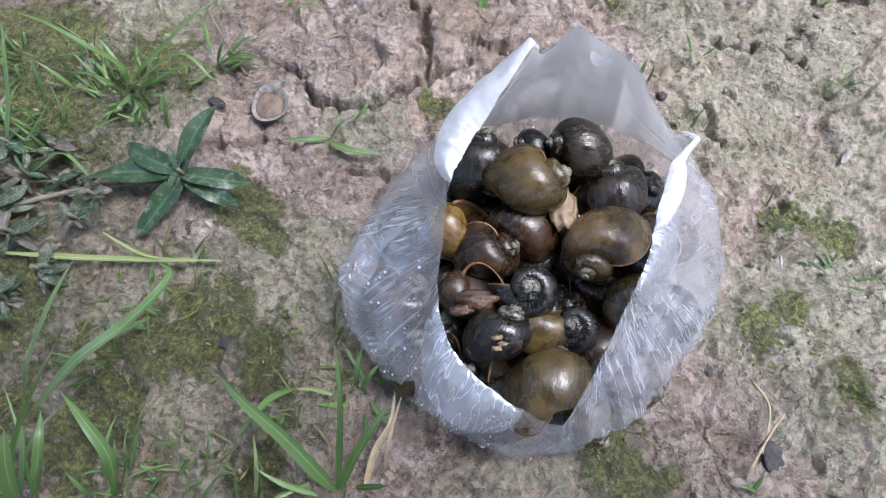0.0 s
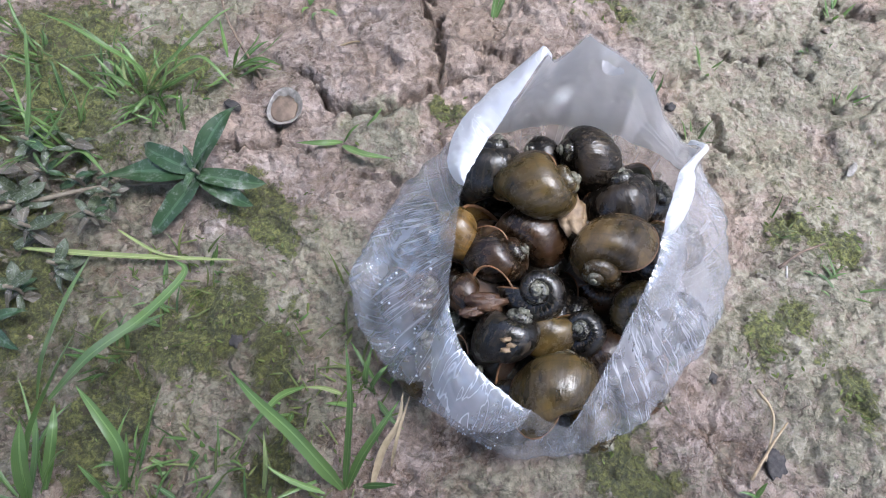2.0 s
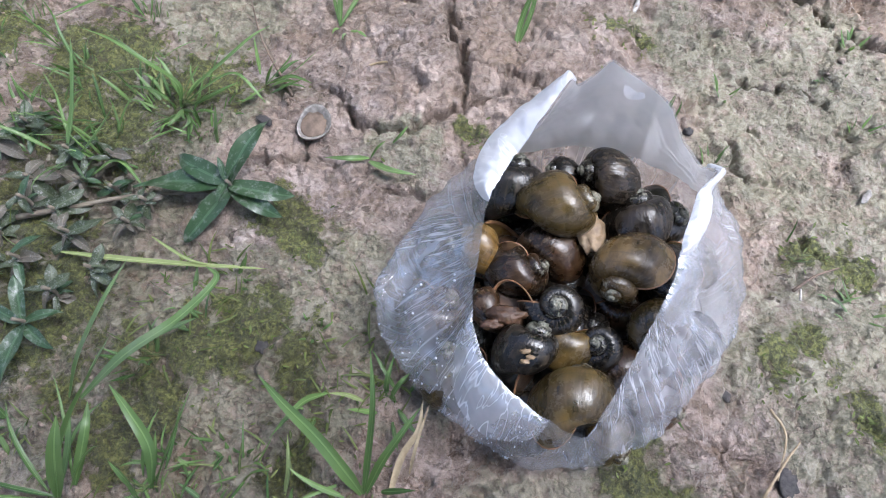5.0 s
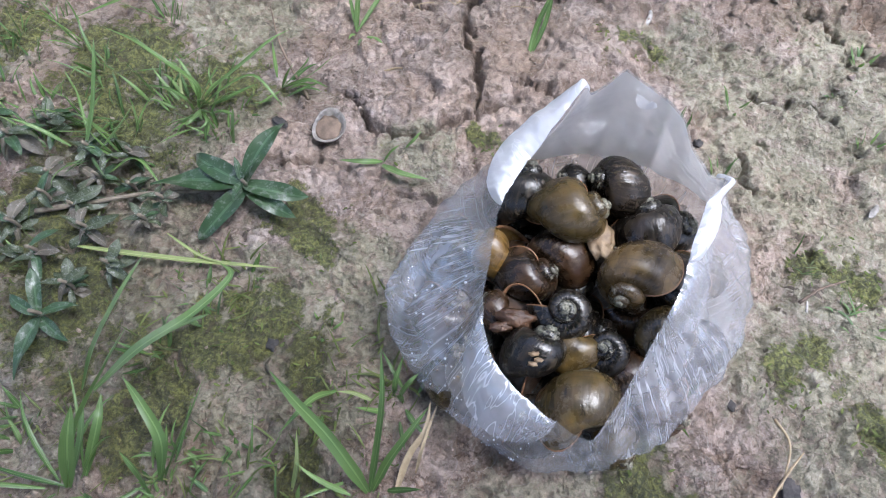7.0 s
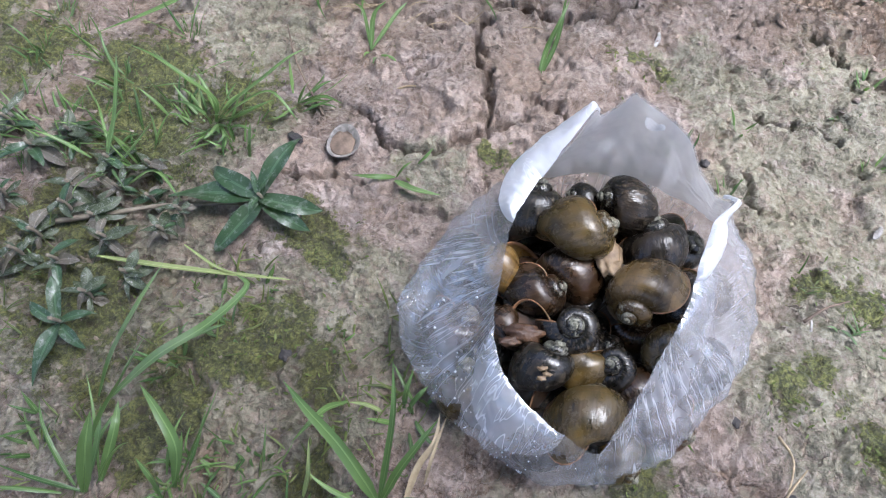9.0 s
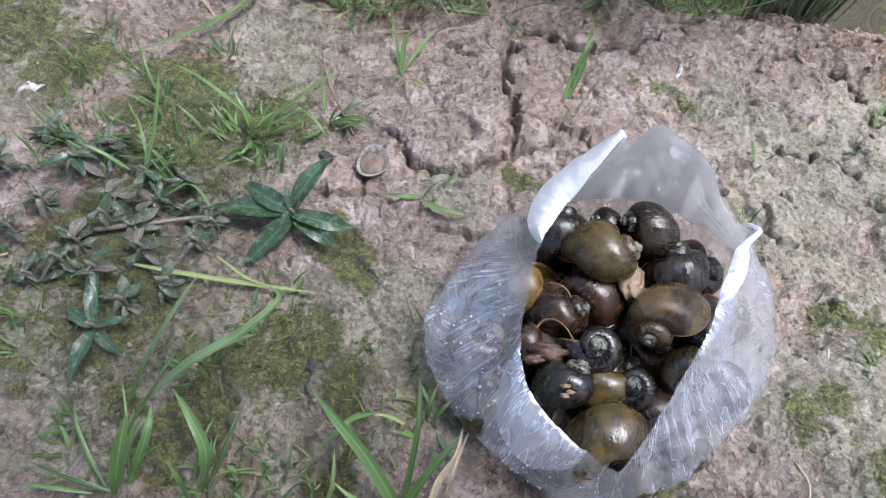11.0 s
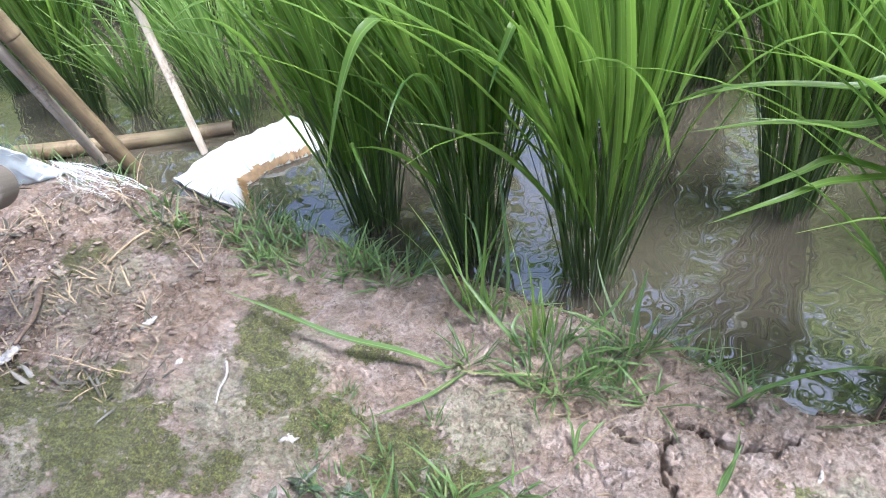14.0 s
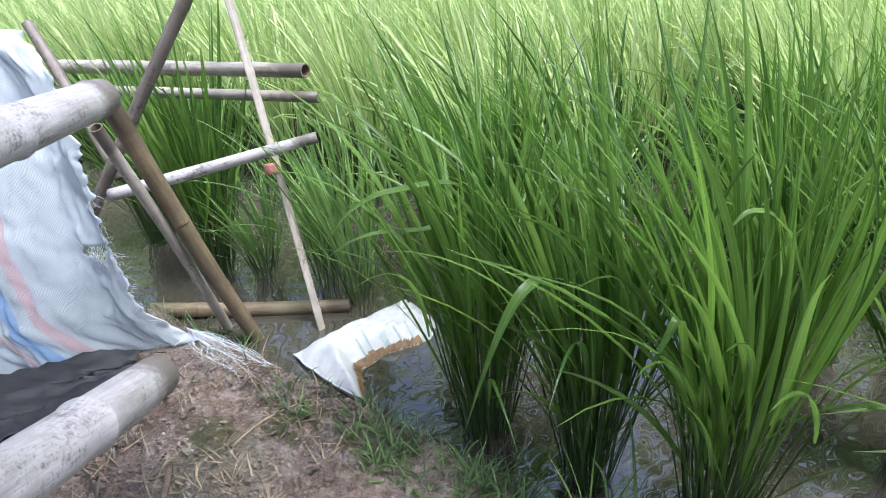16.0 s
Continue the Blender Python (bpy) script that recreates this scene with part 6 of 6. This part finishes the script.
# ---- bamboo frame ----
def bamboo_mesh(length, r, r_end, nodes, mat, name, hollow=True, half=False, seed=0):
    """A culm along +x from the origin: swollen joints with a groove, a hollow end."""
    rng = np.random.default_rng(seed)
    xs = list(np.linspace(0, length, 26))
    for k in nodes:
        xs += [k - 0.012, k - 0.005, k - 0.001, k + 0.002, k + 0.007, k + 0.014]
    xs = np.array(sorted(x for x in xs if 0 <= x <= length))
    sides = 22
    a = np.linspace(0, np.pi, sides) if half else np.linspace(0, 2 * np.pi, sides, endpoint=False)
    rad = r + (r_end - r) * xs / length
    for k in nodes:
        rad = rad + r * (0.05 * np.exp(-((xs - k - 0.002) / 0.004) ** 2) + 0.05 * np.exp(-((xs - k) / 0.012) ** 2) - 0.06 * np.exp(-((xs - k + 0.003) / 0.0015) ** 2))
    bow = 0.006 * np.sin(np.pi * xs / length) * rng.uniform(-1, 1)
    oval = 1 + 0.03 * np.sin(2 * a + rng.uniform(0, 6))
    rows = [np.stack([np.full(sides, x), q * np.cos(a) * oval, q * np.sin(a) * oval + b], 1) for x, q, b in zip(xs, rad, bow)]
    order = rows
    if half:
        inner = [np.stack([row[:, 0], row[:, 1] * 0.8, row[:, 2] * 0.8], 1) for row in rows]
        grid = np.array([np.vstack([o, i[::-1]]) for o, i in zip(rows, inner)])
        f = [tuple(q) for q in grid_faces(len(rows), sides * 2, True)]
        n = sides * 2
        f += [tuple(range(n))[::-1], tuple(range((len(rows) - 1) * n, len(rows) * n))]
        return mesh_from(name, grid.reshape(-1, 3), f, mat)
    if hollow:
        end, start = rows[-1], rows[0]
        order = [start * np.array((1, 0.8, 0.8)) + np.array((0.03, 0, 0)), start * np.array((1, 0.8, 0.8))] + rows
        order += [end * np.array((1, 0.8, 0.8)), end * np.array((1, 0.78, 0.78)) - np.array((0.035, 0, 0))]
    grid = np.array(order)
    f = [tuple(q) for q in grid_faces(len(order), sides, True)]
    f += [tuple(range(sides))[::-1], tuple(range((len(order) - 1) * sides, len(order) * sides))]
    me = mesh_from(name, grid.reshape(-1, 3), f, mat)
    me.set_sharp_from_angle(angle=radians(40))
    me.materials.append(HOLLOW)
    ends = 2 * sides if hollow else 0
    for k, face in enumerate(me.polygons):
        face.material_index = 1 if k < ends or k >= len(f) - 2 - ends else 0
    return me


def bamboo_pole(name, label, start, end, r, r_end, mat, half=False, seed=0, roll=0.0):
    p, q = Vector(start), Vector(end)
    length = (q - p).length
    rng = np.random.default_rng(seed + 80)
    nodes = list(np.arange(rng.uniform(0.08, 0.2), length, 0.27 if r > 0.012 else 0.2))
    me = bamboo_mesh(length, r, r_end, nodes, mat, name, True, half, seed)
    ob = thing(name, label, "bamboo pole", "bamboo frame", data=me)
    ob.matrix_basis = Matrix.Translation(p) @ (q - p).to_track_quat("X", "Z").to_matrix().to_4x4() @ pose(0, 0, 0, roll, 0, 0)
    return ob


bamboo_pole("bamboo_beam", "thick bleached bamboo beam with a mouldy cut end", (-0.78, -0.09, 0.640), (-1.165, 0.515, 0.557), 0.030, 0.028, BAMBOO_PALE, False, 1)
bamboo_pole("bamboo_log", "thick pale bamboo log lying low over the bank", (-0.67, -0.23, 0.485), (-0.982, 0.325, 0.202), 0.035, 0.033, BAMBOO_PALE, False, 2)
bamboo_pole("bamboo_post", "leaning brown bamboo post with its foot in mud", (-1.165, 0.752, -0.09), (-1.232, 0.580, 0.525), 0.0165, 0.018, BAMBOO_BROWN, False, 3)
bamboo_pole("bamboo_lath", "leaning split bamboo lath beside the brown post", (-1.245, 0.735, -0.03), (-1.218, 0.53, 0.50), 0.011, 0.011, BAMBOO_GREY, False, 4)
bamboo_pole("bamboo_lath", "tall leaning split bamboo lath standing in water", (-1.045, 0.812, -0.09), (-1.335, 1.0, 0.84), 0.013, 0.015, BAMBOO_GREY, True, 5, 60)
bamboo_pole("bamboo_rail", "round grey bamboo rail tied across the laths", (-1.95, 1.05, 0.462), (-1.112, 0.984, 0.499), 0.019, 0.016, BAMBOO_GREY, False, 6)
bamboo_pole("bamboo_rail", "split grey bamboo rail with a ragged end", (-1.95, 1.0, 0.413), (-1.076, 0.97, 0.447), 0.014, 0.012, BAMBOO_GREY, True, 7, 80)
bamboo_pole("bamboo_rail", "bleached split bamboo rail crossing the posts", (-1.454, 0.70, 0.283), (-1.045, 0.90, 0.383), 0.014, 0.012, BAMBOO_PALE, True, 8, 60)
bamboo_pole("bamboo_lath", "dark diagonal bamboo lath behind the rails", (-1.66, 0.70, 0.08), (-1.215, 0.90, 0.77), 0.014, 0.014, BAMBOO_DARK, False, 9)
bamboo_pole("bamboo_lath", "dark short bamboo lath behind the sheet", (-1.825, 0.9, 0.60), (-1.60, 0.85, 0.25), 0.013, 0.013, BAMBOO_DARK, False, 10)
bamboo_pole("bamboo_rail", "muddy bamboo rail lying at the waterline", (-1.46, 0.725, -0.022), (-1.03, 0.915, -0.035), 0.018, 0.017, BAMBOO_BROWN, False, 11)
tape = rod("red_tape", "red tape wound round a bamboo lath", "tape", [(-1.163, 0.882, 0.296), (-1.168, 0.886, 0.318)], 0.0165, RED_TAPE, taper=1.0)


# ---- woven sheet ----
def build_sheet():
    n, m = 130, 110
    u, v = np.linspace(0, 1, n), np.linspace(0, 1, m)
    uu, vv = np.meshgrid(u, v)
    zr = 0.64 - 0.63 * v
    edge_x = np.interp(v, [0, 0.12, 0.35, 0.6, 0.85, 1], [-1.43, -1.35, -1.315, -1.30, -1.275, -1.215])
    edge_y = np.interp(v, [0, 0.12, 0.35, 0.6, 0.85, 1], [0.60, 0.60, 0.585, 0.575, 0.585, 0.64])
    x = edge_x[:, None] - 0.50 * uu * (1 - 0.15 * vv)
    y = edge_y[:, None] - 0.36 * uu * (0.55 + 0.45 * vv)
    z = zr[:, None] + 0.08 * uu * (1 - vv) - 0.02 * uu * vv
    fold = 0.016 * np.sin(uu * 17 + 2.0 * np.sin(vv * 3)) + 0.012 * layers(uu * 6, vv * 2.5, 1.0, 3) + 0.006 * layers(uu * 18, vv * 14, 1.0, 3)
    fold = fold + 0.012 * np.abs(layers(uu * 9 + vv * 3, vv * 5, 1.0, 3, 0.55)) + 0.005 * np.abs(layers(uu * 26 - vv * 9, vv * 16, 1.0, 2))
    x, y = x - fold * 0.55 * (0.4 + 0.6 * vv), y - fold * 0.85
    ragged = 0.022 * layers(vv * 34, vv * 0 + 2, 1.0, 4, 0.7) * np.clip(1 - uu / 0.03, 0, 1)
    x = x + ragged
    uv = np.stack([uu.ravel() * 0.9 + 0.05, vv.ravel()], 1)
    verts = np.stack([x, y, z], -1).reshape(-1, 3)
    torn = ((uu - 0.09) / 0.062) ** 2 + ((vv - 0.635) / 0.032) ** 2 + 0.9 * layers(uu * 40, vv * 60, 1.0, 3)
    torn = torn.ravel()
    faces = grid_faces(m, n)
    me = mesh_from("sheet", verts, faces[torn[faces].max(1) > 1.0], WOVEN, uv)
    t = thing("woven_sheet", "tattered white woven plastic sheet with red and blue stripes", "plastic sheet")
    cloth = part("cloth", me, t)
    mod = cloth.modifiers.new("thickness", "SOLIDIFY")
    mod.thickness = 0.0015
    rng = np.random.default_rng(9)
    fr, fp, off = [], [], 0
    lines = []
    for k in range(70):
        w = rng.uniform(0.95, 1.0)
        bx, by, bz = float(np.interp(w, v, edge_x)), float(np.interp(w, v, edge_y)), float(np.interp(w, v, zr))
        ex, ey = rng.uniform(-1.21, -1.05), rng.uniform(0.56, 0.65)
        mx, my = (bx + ex) / 2 + rng.normal(0, 0.02), (by + ey) / 2 + rng.normal(0, 0.02)
        fx, fy = ex + rng.normal(0.01, 0.03), ey + rng.normal(0.0, 0.03)
        lines.append([(bx - 0.01, by, bz), (mx, my, bz * 0.35 + floor_at(mx, my) + 0.014), (ex, ey, floor_at(ex, ey) + 0.006), (fx, fy, floor_at(fx, fy) + 0.004)])
    for k in range(90):
        row = int(rng.uniform(0.45, 1.0) * (m - 1))
        p = verts[row * n + 1]
        d = rng.uniform(0.006, 0.022)
        lines.append([tuple(p), (p[0] + d * 0.6, p[1] + rng.normal(0, 0.006), p[2] - d * 0.3), (p[0] + d, p[1] + rng.normal(0, 0.01), p[2] - d * rng.uniform(0.4, 1.2))])
    for k in range(60):
        c0, r0 = rng.uniform(0.03, 0.10), rng.uniform(0.60, 0.645)
        p = verts[int(r0 * (m - 1)) * n + int(c0 * (n - 1))]
        q = verts[int((r0 + rng.uniform(0.0, 0.05)) * (m - 1)) * n + int((c0 + rng.uniform(0.02, 0.06)) * (n - 1))]
        mid = (p + q) / 2 + np.array((rng.normal(0, 0.006), -0.006, -rng.uniform(0.0, 0.02)))
        lines.append([tuple(p), tuple(mid), tuple(q)])
    for pts in lines:
        pts = curve_points(pts, 5)
        side = np.array((rng.normal(), rng.normal(), 0.4))
        side = side / np.linalg.norm(side) * 0.00032
        fr.append(np.stack([pts - side, pts + side], 1).reshape(-1, 3))
        fp.append(grid_faces(len(pts), 2) + off)
        off += len(pts) * 2
    part("fray", mesh_from("fray", np.vstack(fr), np.vstack(fp), STRAND), cloth, "loose frayed white plastic strands", "stuff")


build_sheet()


def black_scrap():
    """A crumpled black sheet filling the dark gap under the hem of the woven sheet."""
    n = 30
    uu, vv = np.meshgrid(np.linspace(0, 1, n), np.linspace(0, 1, n))
    c = [np.array(q) for q in ((-1.70, 0.25), (-1.29, 0.535), (-1.25, 0.46), (-1.42, 0.12))]
    p = ((1 - uu) * (1 - vv))[..., None] * c[0] + (uu * (1 - vv))[..., None] * c[1] + (uu * vv)[..., None] * c[2] + ((1 - uu) * vv)[..., None] * c[3]
    p = p + 0.02 * np.stack([layers(uu * 5, vv * 5 + 7, 1.0, 3), layers(uu * 5 + 3, vv * 5, 1.0, 3)], -1)
    z = ground_height(p[..., 0], p[..., 1]) + 0.008 + 0.012 * np.abs(layers(uu * 9, vv * 8, 1.0, 4, 0.6)) + 0.02 * (1 - vv) ** 2
    me = mesh_from("black_plastic_scrap", np.concatenate([p, z[..., None]], -1).reshape(-1, 3), grid_faces(n, n), GAP_BLACK)
    ob = thing("black_plastic_scrap", "crumpled black sheet filling the dark gap under the woven sheet", "plastic film", data=me)
    mod = ob.modifiers.new("thickness", "SOLIDIFY")
    mod.thickness = 0.001


black_scrap()


# ---- floating sack ----
def build_sack():
    """A flat stuffed sack, one long side sunk below the water along a ragged line."""
    n, m = 70, 60
    uu, vv = np.meshgrid(np.linspace(0, 1, n), np.linspace(0, 1, m))
    c = [np.array(p) for p in ((-1.052, 0.700), (-0.800, 0.612), (-0.730, 0.860), (-0.915, 0.990))]
    p = ((1 - uu) * (1 - vv))[..., None] * c[0] + (uu * (1 - vv))[..., None] * c[1] + (uu * vv)[..., None] * c[2] + ((1 - uu) * vv)[..., None] * c[3]
    edge = np.stack([np.clip(np.minimum(uu, 1 - uu) * 4, 0, 1), np.clip(np.minimum(vv, 1 - vv) * 5, 0, 1)])
    dome = np.sin(edge[0] * np.pi / 2) * np.sin(edge[1] * np.pi / 2)
    crumple = 0.010 * layers(uu * 4, vv * 5, 1.0, 3) + 0.007 * np.abs(layers(uu * 9 + vv * 3, vv * 8, 1.0, 3))
    p = p + 0.010 * np.stack([layers(uu * 4, vv * 4 + 7, 1.0, 3), layers(uu * 4 + 3, vv * 4, 1.0, 3)], -1)
    shore = np.interp(p[..., 1], [0.60, 0.632, 0.70, 0.72, 0.74, 0.785, 0.83, 0.865, 1.0], [-0.78, -0.828, -0.882, -0.892, -0.880, -0.866, -0.82, -0.80, -0.82])
    wade = p[..., 0] - shore + 0.005 * layers(uu * 14, vv * 14, 1.0, 3)
    z = WATER_Z + 0.008 + 0.036 * dome + crumple * (0.25 + dome)
    z = np.minimum(z, WATER_Z + np.where(wade < 0, 0.004 + 0.055 * np.clip(-wade / 0.07, 0, 1), 0.003 - 0.9 * wade))
    top = np.concatenate([p, z[..., None]], -1)
    low = np.concatenate([p, (np.minimum(z - 0.004, WATER_Z - 0.02))[..., None]], -1)
    low[0], low[-1], low[:, 0], low[:, -1] = top[0], top[-1], top[:, 0], top[:, -1]
    f = grid_faces(m, n)
    t = thing("fertiliser_sack", "white printed plastic sack half sunk at the bank", "sack")
    sacking = part("sacking", mesh_from("sacking", np.vstack([top.reshape(-1, 3), low.reshape(-1, 3)]), np.vstack([f, f[:, ::-1] + n * m]), SACKING), t)
    band = wade + 0.004 * layers(uu * 6, vv * 8, 1.0, 3)
    dirty = f[(np.abs(band.ravel()[f].mean(1) + 0.004) < 0.0075) & (vv.ravel()[f].max(1) < 0.8)]
    part("stained_edge", mesh_from("stained_edge", top.reshape(-1, 3) + np.array((0.0015, -0.001, 0.003)), dirty, RUST), sacking, "orange silt-stained wet edge")
    above = top + np.array((0, 0, 0.0016))
    for u0, u1, v0, v1 in ((26, 38, 20, 21), (24, 36, 24, 25), (30, 44, 30, 33), (32, 40, 37, 38), (34, 46, 44, 45)):
        part("print_bar", mesh_from("print_bar", above[v0:v1 + 1, u0:u1 + 1].reshape(-1, 3), grid_faces(v1 - v0 + 1, u1 - u0 + 1), PRINT), sacking, "faded unreadable print")
    seam = curve_points([tuple(q) for q in top[0, :58:4]], 3)
    part("seam", tube(seam + np.array((0, 0, 0.001)), 0.0022, 6, "seam", STRAND), sacking, "stitched seam")


build_sack()


# ---- unseen trees for shade and water reflection ----
def tree(label, at, high, spread, centre, count, seed):
    rng = np.random.default_rng(seed)
    t = thing("tree", label, "tree", "shade trees", at=at)
    cx, cy, cz = centre
    trunk = curve_points([(0, 0, -0.1), (0.05, 0.03, high * 0.3), (cx * 0.5, cy * 0.5, cz * 0.75), (cx, cy, cz)], 5)
    part("trunk", tube(trunk, np.linspace(0.16, 0.05, len(trunk)), 12, "trunk", BARK), t)
    for k in range(7):
        a = k * 0.9 + rng.uniform(-0.3, 0.3)
        tip = (cx + spread * 0.8 * math.cos(a), cy + spread * 0.8 * math.sin(a), cz + rng.uniform(-0.2, 0.7))
        part("limb", tube(curve_points([tuple(trunk[-6]), ((trunk[-6][0] + tip[0]) / 2, (trunk[-6][1] + tip[1]) / 2, cz + 0.1), tip], 4), np.linspace(0.06, 0.015, 9), 8, "limb", BARK), t)
    c = rng.normal(0, 1, (count, 3))
    c /= np.linalg.norm(c, axis=1)[:, None]
    c *= rng.uniform(0.15, 1, (count, 1)) ** 0.5
    c = c * np.array((spread, spread, spread * 0.45)) * (1 + 0.2 * rng.normal(0, 1, (count, 1))) + np.array(centre)
    d1 = rng.normal(0, 1, (count, 3)) * np.array((1, 1, 0.45))
    d1 /= np.linalg.norm(d1, axis=1)[:, None]
    d2 = np.cross(d1, rng.normal(0, 0.35, (count, 3)) + np.array((0, 0, 1.0)))
    d2 /= np.linalg.norm(d2, axis=1)[:, None]
    ln = rng.uniform(0.16, 0.3, (count, 1))
    v = np.stack([c - d1 * ln, c + d2 * ln * 0.32, c + d1 * ln, c - d2 * ln * 0.32], 1)
    f = np.arange(count * 4).reshape(-1, 4)
    uv = np.tile(np.array([[0.5, 0], [1, 0.5], [0.5, 1], [0, 0.5]]), (count, 1))
    part("crown", mesh_from("crown", v.reshape(-1, 3), f, TREE_LEAF, uv), t, kind="stuff")


tree("leafy tree at the field edge", (4.2, 5.6, 0.0), 2.6, 2.4, (-0.6, 0.0, 3.6), 3000, 71)
# Added out of view to hold back sky light from behind the bank.
tree("unseen broad leafy tree added behind the bank for shade", (0.9, -3.2, 0.0), 2.2, 1.8, (-1.0, 1.1, 2.6), 5000, 72)
